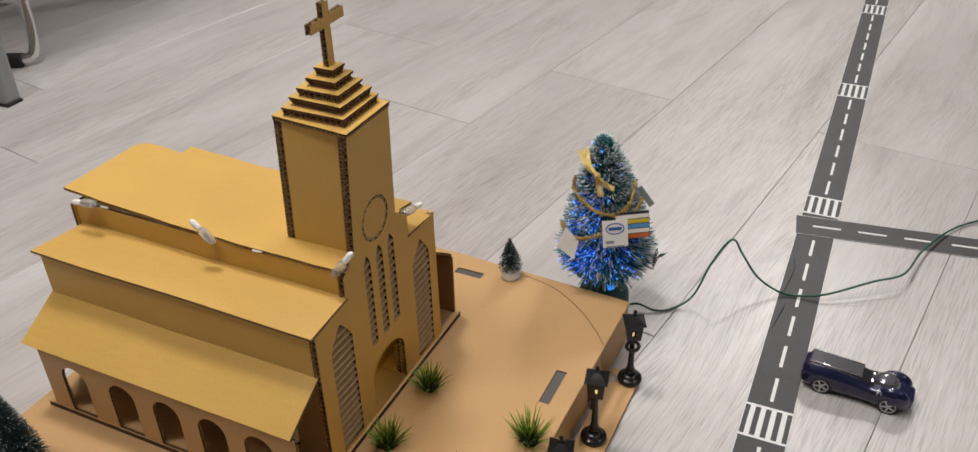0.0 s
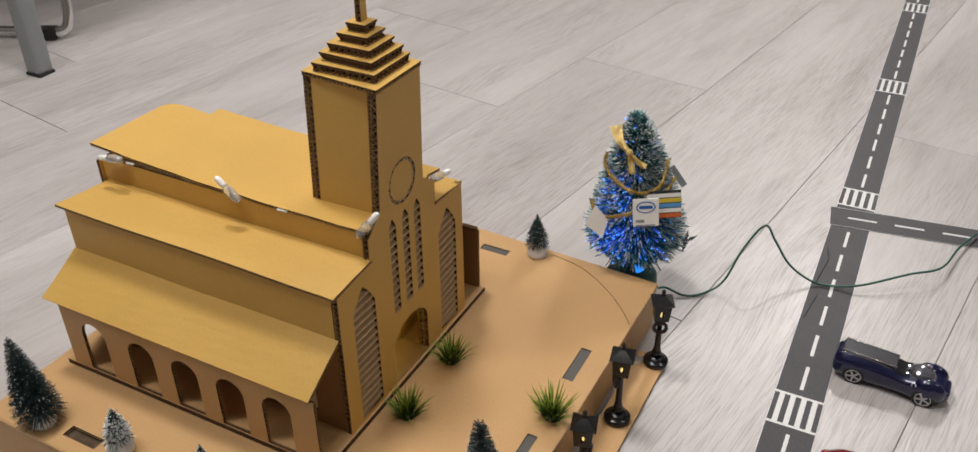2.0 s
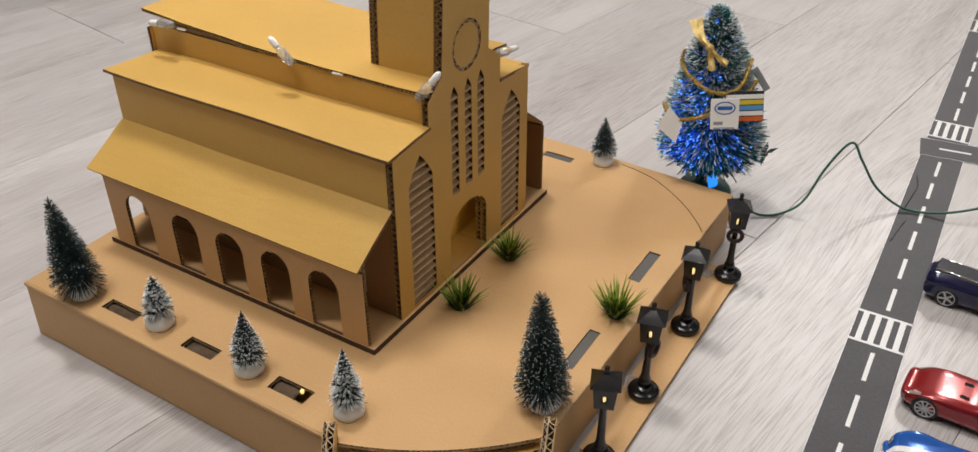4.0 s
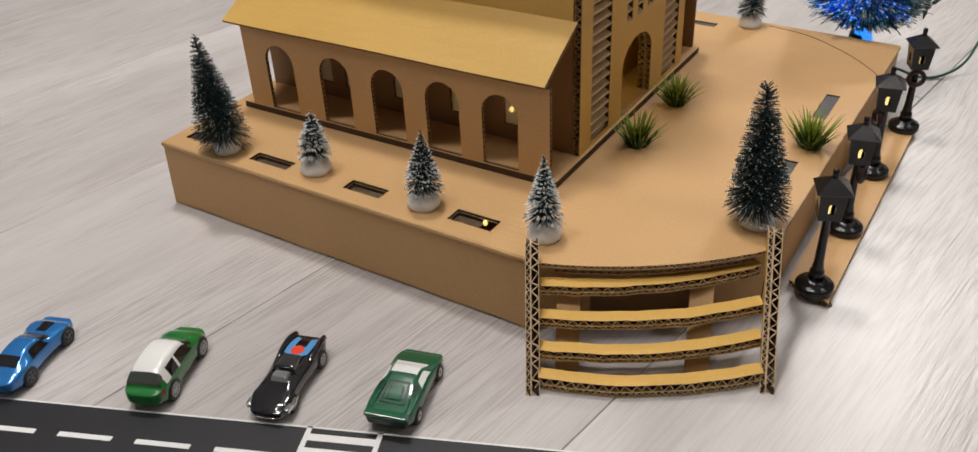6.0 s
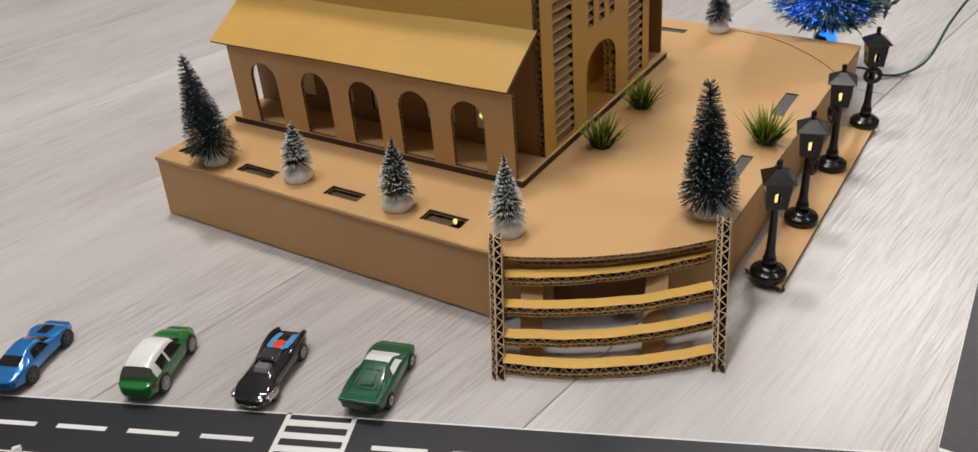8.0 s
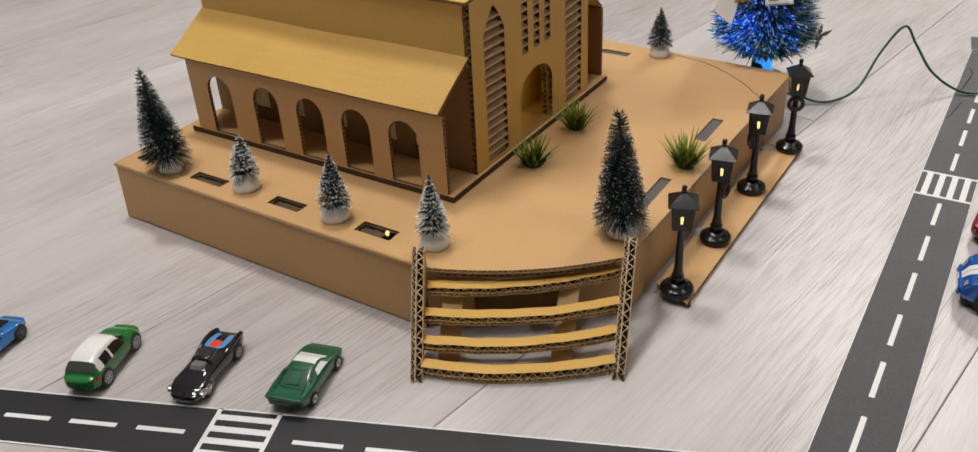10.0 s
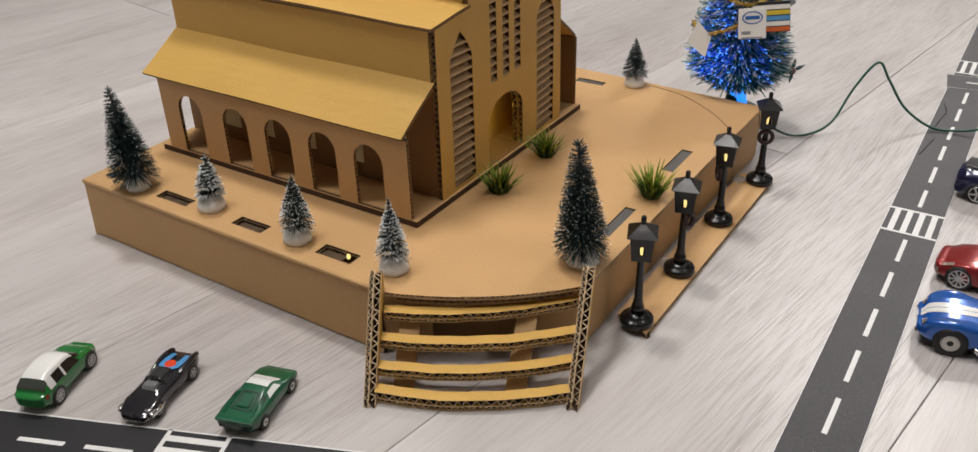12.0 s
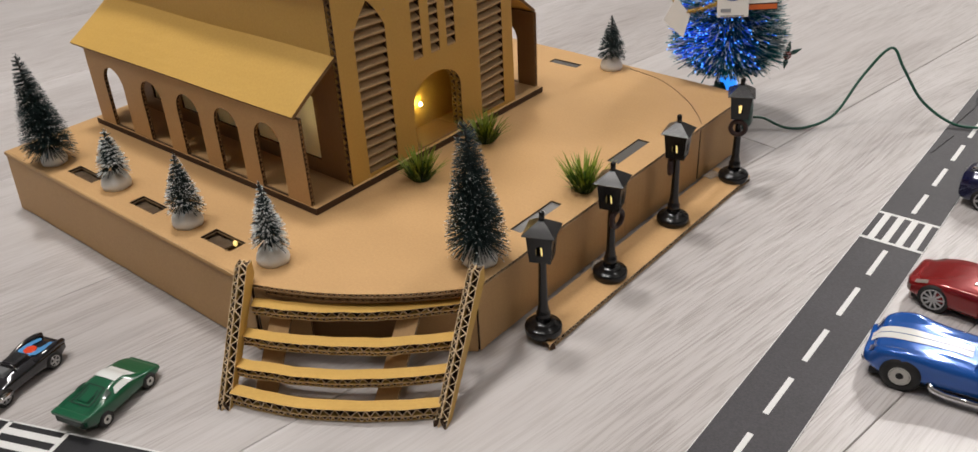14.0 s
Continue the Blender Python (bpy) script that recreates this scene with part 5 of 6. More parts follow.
def road(name, label, m, length, w, tape, walks, dashes, outline=0.0014):
    rd = thing(name, label, "road tape", kind="structure")
    rd.matrix_basis = m
    bm = bmesh.new()
    n = max(2, round(length / 0.2))
    for i in range(n):
        box(bm, (-w / 2, length * i / n, 0.0001), (w / 2, length * (i + 1) / n, 0.0006))
    part("strip", bm, tape, rd)
    if outline:
        for x in (-w / 2, w / 2 - outline):
            bm = bmesh.new()
            box(bm, (x, 0, 0.0006), (x + outline, length, 0.0008))
            part("edge_line", bm, MARK, rd)
    for y0, y1 in walks:
        bm = bmesh.new()
        crosswalk(bm, I4, y0, y1, w)
        part("crossing", bm, MARK, rd)
    dash = None
    for y0, y1 in dashes:
        if dash is None:
            bm = bmesh.new()
            box(bm, (-0.0021, 0, 0.0006), (0.0021, 1, 0.0008))
            dash = part("dash", bm, MARK, rd)
            dash.matrix_basis = Matrix.Translation((0, y0, 0)) @ Matrix.Diagonal((1, y1 - y0, 1, 1))
        else:
            again(dash, Matrix.Translation((0, y0, 0)) @ Matrix.Diagonal((1, y1 - y0, 1, 1)), rd)
    return rd


# the long road, with crossings at even steps and dashes between them
Y0 = -0.20
walks = [(0.308, 0.364), (0.783, 0.839), (1.302, 1.360), (1.776, 1.842), (2.290, 2.355)]
dashes = []
for (a0, a1), (b0, b1) in zip([(-0.3, -0.2)] + walks, walks + [(2.8, 2.9)]):
    n = max(1, round((b0 - a1) / 0.0655))
    st = (b0 - a1) / n
    dashes += [(a1 + st * (i + 0.17), a1 + st * (i + 0.83)) for i in range(n)]
dashes = [(a, b) for a, b in dashes if not 1.22 < (a + b) / 2 < 1.302]
sub = lambda L: [(a - Y0, b - Y0) for a, b in L]
road("road", "grey paper road tape with white dashes and crossings, stuck to the floor", pose(-0.0255, Y0, 0, 0, 0, 0.67), 3.0, 0.0550, TAPE, sub(walks), sub(dashes), 0.0006)
road("side_road", "grey road tape branching off across the floor", pose(-0.0740, 1.2615, 0.0003, 0, 0, -81.9), 1.0, 0.0545, TAPE, [], [(0.025 + 0.066 * i, 0.066 + 0.066 * i) for i in range(14)], 0.0006)
road("front_road", "black road tape with white edge lines and a crossing", pose(-1.3070, -0.1820, 0, 0, 0, 22.15 - 90), 1.75, 0.0560, TAPE_DARK, [(0.919, 0.972)],
     [(0.75 + 0.0568 * i, 0.7895 + 0.0568 * i) for i in range(-12, 3)] + [(0.990 + 0.0568 * i, 1.0295 + 0.0568 * i) for i in range(12)])

# dark creases where the tape has lifted
for pts in ([(-0.063, 1.169), (-0.0565, 1.140), (-0.0585, 1.112), (-0.0625, 1.071)], [(-0.0555, 1.046), (-0.0580, 1.020), (-0.0620, 0.989)]):
    crease = thing("tape_crease", "thin dark crease in the road tape", "crease", (*pts[0], 0.0006), kind="structure")
    bm = bmesh.new()
    tube(bm, [(x - pts[0][0] + rnd.uniform(-0.0006, 0.0006), y - pts[0][1], 0.0001) for x, y in [tuple(p[:2]) for p in spline([(*p, 0) for p in pts], 6)]], 0.0007, 5)
    part("fold", bm, TAPE_DARK, crease)
# a crumpled bit of white tape on the front road's edge
scrap = thing("tape_scrap", "small crumpled scrap of white tape on the road", "scrap", (-0.6150, 0.0700, 0.0008), 20)
bm = bmesh.new()
for i in range(3):
    soft_box(bm, (-0.0036, -0.0022 + 0.0014 * i, 0.0002 + 0.0008 * i), (0.0034, 0.0010 + 0.0014 * i, 0.0010 + 0.0008 * i), 0.0003, 0, pose(0, 0, 0, 6 * i, -7 * i, 9 * i))
part("fold", bm, MARK, scrap)

# ---------------------------------------------------------------- toy cars


class Shell:
    """A car body as a smooth skin: stations along its length (x from tail to nose), each with half width, sill, belt and roof heights and roof half width."""

    def __init__(self, stations, round_by=0.0030):
        st = [np.array(s, float) for s in stations]
        # ends rounded in plan and in profile
        ends = []
        for e, sgn in ((st[0], -1), (st[-1], 1)):
            more = []
            for a in (30, 60, 82):
                q, k = e.copy(), 1 - math.cos(radians(a))
                q[0] += sgn * round_by * math.sin(radians(a))
                q[1] -= round_by * 1.3 * k
                q[5] = min(q[5], q[1]) - round_by * 0.6 * k
                mid = (q[2] + q[4]) / 2
                q[2], q[4] = q[2] + (mid - q[2]) * 0.45 * k, q[4] + (mid - q[4]) * 0.45 * k
                q[3] = min(q[3], q[4] - 0.0002)
                more.append(q)
            ends.append(more)
        self.st = ends[0][::-1] + st + ends[1]

    def station(self, x):
        st = self.st
        xs = [s[0] for s in st]
        x = min(max(x, xs[0]), xs[-1])
        i = max(0, min(len(st) - 2, sum(1 for v in xs if v <= x) - 1))
        t = (x - xs[i]) / (xs[i + 1] - xs[i])
        a, b, c, d = st[max(i - 1, 0)], st[i], st[i + 1], st[min(i + 2, len(st) - 1)]
        m0, m1 = (c - a) / max(c[0] - a[0], 1e-6), (d - b) / max(d[0] - b[0], 1e-6)
        h = c[0] - b[0]
        t2, t3 = t * t, t ** 3
        return (2 * t3 - 3 * t2 + 1) * b + (t3 - 2 * t2 + t) * h * m0 * 0.8 + (-2 * t3 + 3 * t2) * c + (t3 - t2) * h * m1 * 0.8

    def point(self, x, v):
        """v from 0 (sill) over 1 (belt) and 2 (roof edge) to 3 (middle of the roof); negative on the other side."""
        _, w, zs, zb, zr, wr = self.station(x)
        s = -1 if v < 0 else 1
        v = abs(v)
        P = [(w * 0.86, zs), (w * 0.99, zs + 0.22 * (zb - zs)), (w, zs + 0.6 * (zb - zs)), (w * 0.965, zb), (wr * 1.04, zb + 0.80 * (zr - zb)), (wr * 0.82, zr - 0.04 * (zr - zb)), (0, zr)]
        knots = [0, 0.3, 0.65, 1.0, 1.8, 2.1, 3.0]
        i = max(0, min(len(P) - 2, sum(1 for k in knots if k <= v) - 1))
        t = (v - knots[i]) / (knots[i + 1] - knots[i])
        pv = [Vector((*p, 0)) for p in P]
        a, b, c, d = pv[max(i - 1, 0)], pv[i], pv[i + 1], (pv[i + 2] if i + 2 < len(pv) else Vector((-pv[i].x, pv[i].y, 0)))
        q = 0.5 * ((2 * b) + (c - a) * t + (2 * a - 5 * b + 4 * c - d) * t * t + (3 * b - a - 3 * c + d) * t ** 3)
        if i == len(P) - 2:
            q = b.lerp(c, t)
            q.y = b.y + (c.y - b.y) * math.sin(t * math.pi / 2)
        return Vector((x, s * q.x, q.y))

    def skin(self, x0=None, x1=None, n=44, m=18):
        bm = bmesh.new()
        x0, x1 = self.st[0][0] if x0 is None else x0, self.st[-1][0] if x1 is None else x1
        vs = [-3 + 3 + 3 * (j / m) for j in range(m + 1)]
        ring = [v for v in vs] + [-v for v in vs[::-1][1:]]
        rows = []
        for i in range(n + 1):
            x = x0 + (x1 - x0) * (0.5 - 0.5 * math.cos(math.pi * i / n))
            rows.append([bm.verts.new(self.point(x, v if abs(v) > 1e-9 else (1e-9 if k == 0 else -1e-9))) for k, v in enumerate(ring)])
        for a, b in zip(rows, rows[1:]):
            for j in range(len(ring) - 1):
                bm.faces.new((a[j], a[j + 1], b[j + 1], b[j])).smooth = True
            bm.faces.new((a[-1], a[0], b[0], b[-1]))
        bm.faces.new(rows[0])
        bm.faces.new(rows[-1])
        return bm

    def patch(self, x0, x1, v0, v1, lift=0.00025, n=8, m=6, taper=(0, 0)):
        """A piece of the skin, lifted: a window, a stripe, a lamp. taper: shifts of x along v at the two ends."""
        bm = bmesh.new()
        grid = []
        for i in range(n + 1):
            row = []
            for j in range(m + 1):
                f = j / m
                if v0 < 0 < v1:      # across the top, from side to side
                    k = (2 * f - 1) * (3 - v1)
                    v = (3 - abs(k)) * (-1 if k < 0 else 1)
                else:
                    v = v0 + (v1 - v0) * f
                x = (x0 + taper[0] * f) + ((x1 + taper[1] * f) - (x0 + taper[0] * f)) * i / n
                p = self.point(x, v)
                e = 1e-4
                dx = self.point(x + e, v) - self.point(x - e, v)
                dv = self.point(x, v + 1e-3) - self.point(x, v - 1e-3)
                nn = dx.cross(dv)
                nn = nn.normalized() if nn.length > 0 else Vector((0, 0, 1))
                if nn.dot(Vector((0, p.y, p.z - 0.008))) < 0:
                    nn = -nn
                row.append(bm.verts.new(p + nn * lift))
            grid.append(row)
        for a, b in zip(grid, grid[1:]):
            for j in range(m):
                bm.faces.new((a[j], a[j + 1], b[j + 1], b[j])).smooth = True
        return bm


def wheel(car, x, y, r, w, spokes, rim=None, hub=0.66, well=None):
    side = 1 if y > 0 else -1
    hub = hub if spokes else 0.57
    turn = pose(x, y, r, -90 * side, 0, 0)
    bm = bmesh.new()
    lathe(bm, [(r * hub, -w / 2), (r * 0.93, -w / 2), (r, -w * 0.3), (r, w * 0.3), (r * 0.93, w / 2), (r * hub, w / 2), (r * hub, w * 0.30)], 26, 0, turn)
    tyre = part("wheel", bm, TYRE, car, "black tyre on a silver rim")
    bm = bmesh.new()
    f0 = w / 2 - 0.0007
    lathe(bm, [(r * hub, f0 - 0.0006), (r * hub, f0 + 0.0009), (r * hub * 0.91, f0 + 0.0009), (r * hub * 0.89, f0)], 26, 0, turn, caps=False)
    if spokes:
        lathe(bm, [(r * 0.17, f0), (r * 0.16, f0 + 0.0009), (r * 0.05, f0 + 0.0012)], 10, 0, turn)
    else:
        # a solid dished disc with a dark hub
        lathe(bm, [(r * hub * 0.86, f0 + 0.0006), (r * hub * 0.60, f0 + 0.0009), (r * hub * 0.36, f0 + 0.0006)], 26, 0, turn, caps=False)
    for k in range(spokes):
        m = turn @ pose(0, 0, 0, 0, 0, 360 * k / spokes + 11)
        half = r * (0.085 if spokes < 7 else 0.058)
        box(bm, (0, -half, f0), (r * hub * 0.92, half, f0 + 0.0008), 0, m)
    part("rim", bm, rim or RIM, tyre, "silver spoked rim" if spokes else "worn white disc rim")
    # dark wheel arch, just proud of the flank
    bm = bmesh.new()
    lathe(bm, [(well, -w * 0.5), (well, w * 0.5 - 0.0007), (r * 0.2, w * 0.5 - 0.0007)], 26, 0, turn)
    part("wheel_arch", bm, RUBBER, car)


def toy_car(name, label, at, heading, shell, paint, wheels, wheel_r, wheel_w, spokes=5, rim=None, scale=1.0, slim=1.0, hub=0.66):
    """heading: the way of the nose, degrees from the x axis."""
    car = thing(name, label, "toy car", at, heading, group="toy cars")
    car.matrix_basis = car.matrix_basis @ Matrix.Diagonal((scale, scale * slim, scale, 1))
    part("body", shell.skin(), paint, car)
    for x, y in wheels:
        _, half, _, belt, _, _ = shell.station(x)
        for s in (1, -1):
            wheel(car, x, s * (half * 0.995 - wheel_w / 2 + 0.0009), wheel_r, wheel_w, spokes, rim, hub, well=min(wheel_r * 1.06, belt - wheel_r + 0.0005))
    bm = bmesh.new()
    xs = [s[0] for s in shell.st]
    soft_box(bm, (xs[0] + 0.006, -wheels[0][1] * 0.85, 0.0030), (xs[-1] - 0.006, wheels[0][1] * 0.85, 0.0090), 0.001)
    part("chassis", bm, RUBBER, car, "black plastic underside")
    return car


def add(car, name, bm, mat, label=""):
    return part(name, bm, mat, car, label)


def both(car, name, shell, mat, x0, x1, v0, v1, label="", **kw):
    for s in (1, -1):
        add(car, name, shell.patch(x0, x1, s * v0, s * v1, **kw), mat, label)


HEAD = 112.15
# blue coupe with black windows and a hood scoop
blue = car_paint("metallic_blue_paint", (0.020, 0.185, 0.52))
sh = Shell([(-0.0380, 0.0150, 0.0065, 0.0150, 0.0165, 0.0115), (-0.0330, 0.0166, 0.0050, 0.0168, 0.0185, 0.0120), (-0.0240, 0.0174, 0.0045, 0.0172, 0.0210, 0.0112), (-0.0120, 0.0158, 0.0045, 0.0152, 0.0245, 0.0098),
            (-0.0010, 0.0152, 0.0045, 0.0146, 0.0245, 0.0096), (0.0110, 0.0158, 0.0045, 0.0152, 0.0188, 0.0110), (0.0230, 0.0174, 0.0045, 0.0164, 0.0174, 0.0118), (0.0300, 0.0166, 0.0050, 0.0150, 0.0160, 0.0112), (0.0345, 0.0144, 0.0056, 0.0130, 0.0138, 0.0095)], 0.0060)
c = toy_car("toy_car", "metallic blue toy coupe with black windows, parked on the floor", (-0.6945, 0.1405, 0), HEAD - 2, sh, blue, [(-0.0240, 0), (0.0245, 0)], 0.0075, 0.0060, 5, plain("dark_grey_rim", (0.14, 0.14, 0.15), 0.35, 0.6), scale=0.95, slim=0.93)
add(c, "rear_window", sh.patch(-0.0290, -0.0190, -2.0, 2.0, m=12), GLASSBLACK)
add(c, "windscreen", sh.patch(0.0030, 0.0110, -1.6, 1.6, m=12), GLASSBLACK)
both(c, "side_window", sh, GLASSBLACK, -0.0150, 0.0060, 1.12, 1.72, taper=(0.003, -0.004))
bm = bmesh.new()
soft_box(bm, (0.0160, -0.0050, 0.0160), (0.0280, 0.0050, 0.0186), 0.0008)
add(c, "hood_scoop", bm, GLASSBLACK, "black hood scoop")
both(c, "side_intake", sh, RUBBER, -0.0130, 0.0120, 0.02, 0.22)

# green hatchback with a white roof
green = car_paint("green_enamel", (0.008, 0.16, 0.028), metal=0.0)
white = car_paint("white_enamel", (0.74, 0.74, 0.72), metal=0.0)
sh = Shell([(-0.0345, 0.0150, 0.0065, 0.0165, 0.0180, 0.0120), (-0.0320, 0.0162, 0.0050, 0.0178, 0.0225, 0.0122), (-0.0250, 0.0168, 0.0045, 0.0182, 0.0288, 0.0112), (-0.0130, 0.0168, 0.0045, 0.0178, 0.0308, 0.0112),
            (0.0030, 0.0168, 0.0045, 0.0172, 0.0292, 0.0108), (0.0140, 0.0168, 0.0045, 0.0172, 0.0215, 0.0125), (0.0230, 0.0168, 0.0045, 0.0162, 0.0192, 0.0122), (0.0290, 0.0160, 0.0050, 0.0146, 0.0172, 0.0112), (0.0330, 0.0142, 0.0058, 0.0126, 0.0145, 0.0095)], 0.0056)
c = toy_car("toy_car", "green toy hatchback with a white roof, parked on the floor", (-0.5905, 0.1815, 0), HEAD, sh, green, [(-0.0225, 0), (0.0230, 0)], 0.0078, 0.0058, 8, slim=0.92, hub=0.68)
add(c, "roof", sh.patch(-0.0275, 0.0060, -1.74, 1.74, 0.0004, m=14), white, "white roof panel")
both(c, "roof_pillar", sh, white, -0.0285, -0.0215, 1.02, 1.78, lift=0.0004)
both(c, "roof_pillar", sh, white, -0.0105, -0.0080, 1.02, 1.78, lift=0.0004)
both(c, "roof_pillar", sh, white, -0.0210, 0.0125, 1.66, 1.80, lift=0.00045)
add(c, "rear_window", sh.patch(-0.0330, -0.0276, -1.60, 1.60, 0.0006, m=12), plain("smoked_green_window", (0.050, 0.060, 0.048), 0.12, coat=0.4), "smoked green window")
add(c, "windscreen", sh.patch(0.0070, 0.0135, -1.5, 1.5, 0.0006, m=12), GLASSBLACK)
both(c, "side_window", sh, GLASSBLACK, -0.0210, -0.0106, 1.08, 1.66, lift=0.0005)
both(c, "side_window", sh, GLASSBLACK, -0.0080, 0.0110, 1.08, 1.66, lift=0.0005, taper=(0, -0.006))
both(c, "tail_light", sh, plain("red_lens", (0.30, 0.03, 0.012), 0.2), -0.0352, -0.0325, 0.72, 1.00, lift=0.0005)
both(c, "sill_strip", sh, RUBBER, -0.0340, 0.0340, 0.02, 0.10)

# black finned car, nose towards the road
black = car_paint("black_enamel", (0.008, 0.008, 0.012), 0.10, 0.0)
sh = Shell([(-0.0400, 0.0135, 0.0065, 0.0130, 0.0138, 0.0085), (-0.0340, 0.0155, 0.0050, 0.0150, 0.0156, 0.0100), (-0.0240, 0.0162, 0.0045, 0.0160, 0.0172, 0.0110), (-0.0100, 0.0155, 0.0045, 0.0160, 0.0185, 0.0100),
            (0.0020, 0.0146, 0.0045, 0.0152, 0.0190, 0.0095), (0.0120, 0.0142, 0.0045, 0.0150, 0.0180, 0.0092), (0.0220, 0.0146, 0.0045, 0.0148, 0.0160, 0.0095), (0.0320, 0.0146, 0.0050, 0.0132, 0.0142, 0.0095), (0.0385, 0.0125, 0.0060, 0.0105, 0.0115, 0.0080)])
c = toy_car("toy_car", "glossy black toy car with tail fins, blue and red markings", (-0.5050, 0.2160, 0), HEAD + 175, sh, black, [(-0.0250, 0), (0.0250, 0)], 0.0072, 0.0055, scale=0.94)
SKY = car_paint("sky_blue_enamel", (0.09, 0.30, 0.60), metal=0.0)
for s in (1, -1):
    bm = bmesh.new()
    line = spline([(-0.0415, s * 0.0118, 0.0150), (-0.0330, s * 0.0128, 0.0170), (-0.0220, s * 0.0132, 0.0170), (-0.0100, s * 0.0128, 0.0155)], 5)
    tube(bm, line, [0.0012 + 0.0016 * math.sin(math.pi * (0.25 + 0.6 * i / len(line))) for i in range(len(line))], 10)
    add(c, "tail_fin", bm, black)
both(c, "fin_panel", sh, SKY, -0.0370, -0.0150, 2.02, 2.54, lift=0.0009, taper=(0.002, 0.004))
both(c, "fin_panel", sh, SKY, -0.0250, -0.0135, 2.45, 2.99, lift=0.0009, taper=(0.002, 0.0))
bm = bmesh.new()
lathe(bm, [(0.0052, 0.0), (0.0052, 0.0004), (0.0045, 0.0006)], 22, 0, pose(-0.0190, 0, 0.0187))
add(c, "red_badge", bm, plain("orange_red_enamel", (0.72, 0.06, 0.02), 0.25, coat=0.5), "orange-red round badge")
CANOPY = plain("smoked_canopy", (0.018, 0.019, 0.022), 0.04, coat=1.0, spec=0.9)
PALE_GLASS = plain("grey_canopy_glass", (0.16, 0.165, 0.17), 0.06, coat=1.0, spec=0.8)
for x0, x1, z, half, glass in ((-0.0115, 0.0042, 0.0226, 0.0090, CANOPY), (0.0058, 0.0150, 0.0212, 0.0078, PALE_GLASS)):
    bm = bmesh.new()
    low = [bm.verts.new((x, y, z - 0.0070)) for x, y in ((x0 - 0.0015, -half), (x1 + 0.0015, -half), (x1 + 0.0015, half), (x0 - 0.0015, half))]
    top = [bm.verts.new((x, y, z)) for x, y in ((x0 + 0.001, -half * 0.72), (x1 - 0.001, -half * 0.72), (x1 - 0.001, half * 0.72), (x0 + 0.001, half * 0.72))]
    faces = [bm.faces.new(top), bm.faces.new(low[::-1])] + [bm.faces.new((low[k], low[(k + 1) % 4], top[(k + 1) % 4], top[k])) for k in range(4)]
    bmesh.ops.bevel(bm, geom=list(bm.edges), offset=0.0011, segments=3, profile=0.5, affect="EDGES")
    add(c, "canopy", bm, glass, "smoked glass canopy")
bm = bmesh.new()
tube(bm, [(0.0055, -0.0105, 0.0165), (0.0050, -0.0072, 0.0222), (0.0050, 0.0072, 0.0222), (0.0055, 0.0105, 0.0165)], 0.0009, 6)
add(c, "windscreen_frame", bm, black)
for s in (1, -1):
    bm = bmesh.new()
    tube(bm, [(0.0180, s * 0.0142, 0.0080), (0.0260, s * 0.0156, 0.0090), (0.0330, s * 0.0150, 0.0098)], 0.0023, 8)
    add(c, "exhaust", bm, CHROME, "chrome side exhaust")
    bm = bmesh.new()
    soft_box(bm, (0.0290, s * 0.0150 - 0.0022, 0.0075), (0.0370, s * 0.0150 + 0.0022, 0.0125), 0.0012)
    add(c, "headlight_pod", bm, CHROME, "chrome headlight pod")
bm = bmesh.new()
bmesh.ops.create_uvsphere(bm, u_segments=14, v_segments=8, radius=0.0026, matrix=pose(0.0395, 0, 0.0100))
add(c, "nose_cone", bm, black)
bm = bmesh.new()
tube(bm, [(0.0360, -0.0130, 0.0060), (0.0410, -0.0090, 0.0058), (0.0420, 0, 0.0057), (0.0410, 0.0090, 0.0058), (0.0360, 0.0130, 0.0060)], 0.0005, 6)
add(c, "bumper", bm, CHROME, "thin chrome bumper")

# dark green wedge sports car
dgreen = car_paint("dark_green_enamel", (0.0015, 0.085, 0.036), 0.28, 0.0, 0.5)
# the body green darkened, standing in for shade in grooves and recesses
deep = car_paint("dark_green_recess_shade", (0.001, 0.026, 0.013), 0.45, 0.0, 0.2)
sh = Shell([(-0.0365, 0.0160, 0.0080, 0.0166, 0.0174, 0.0132), (-0.0300, 0.0172, 0.0050, 0.0172, 0.0180, 0.0132), (-0.0200, 0.0176, 0.0045, 0.0172, 0.0190, 0.0124), (-0.0100, 0.0176, 0.0045, 0.0168, 0.0216, 0.0110),
            (-0.0020, 0.0174, 0.0045, 0.0164, 0.0230, 0.0104), (0.0060, 0.0172, 0.0045, 0.0160, 0.0226, 0.0104), (0.0150, 0.0172, 0.0045, 0.0152, 0.0178, 0.0122), (0.0250, 0.0172, 0.0045, 0.0136, 0.0146, 0.0136), (0.0330, 0.0166, 0.0055, 0.0112, 0.0120, 0.0138), (0.0365, 0.0155, 0.0065, 0.0094, 0.0100, 0.0126)], 0.0022)
PLASTIC = plain("worn_white_plastic", (0.66, 0.66, 0.63), 0.4)
c = toy_car("toy_car", "dark green toy wedge sports car with pale windows", (-0.4250, 0.2480, 0), 105.5, sh, dgreen, [(-0.0225, 0), (0.0230, 0)], 0.0062, 0.0056, 0, PLASTIC, scale=0.97)
PALE = plain("pale_window", (0.70, 0.72, 0.70), 0.2, coat=0.6)
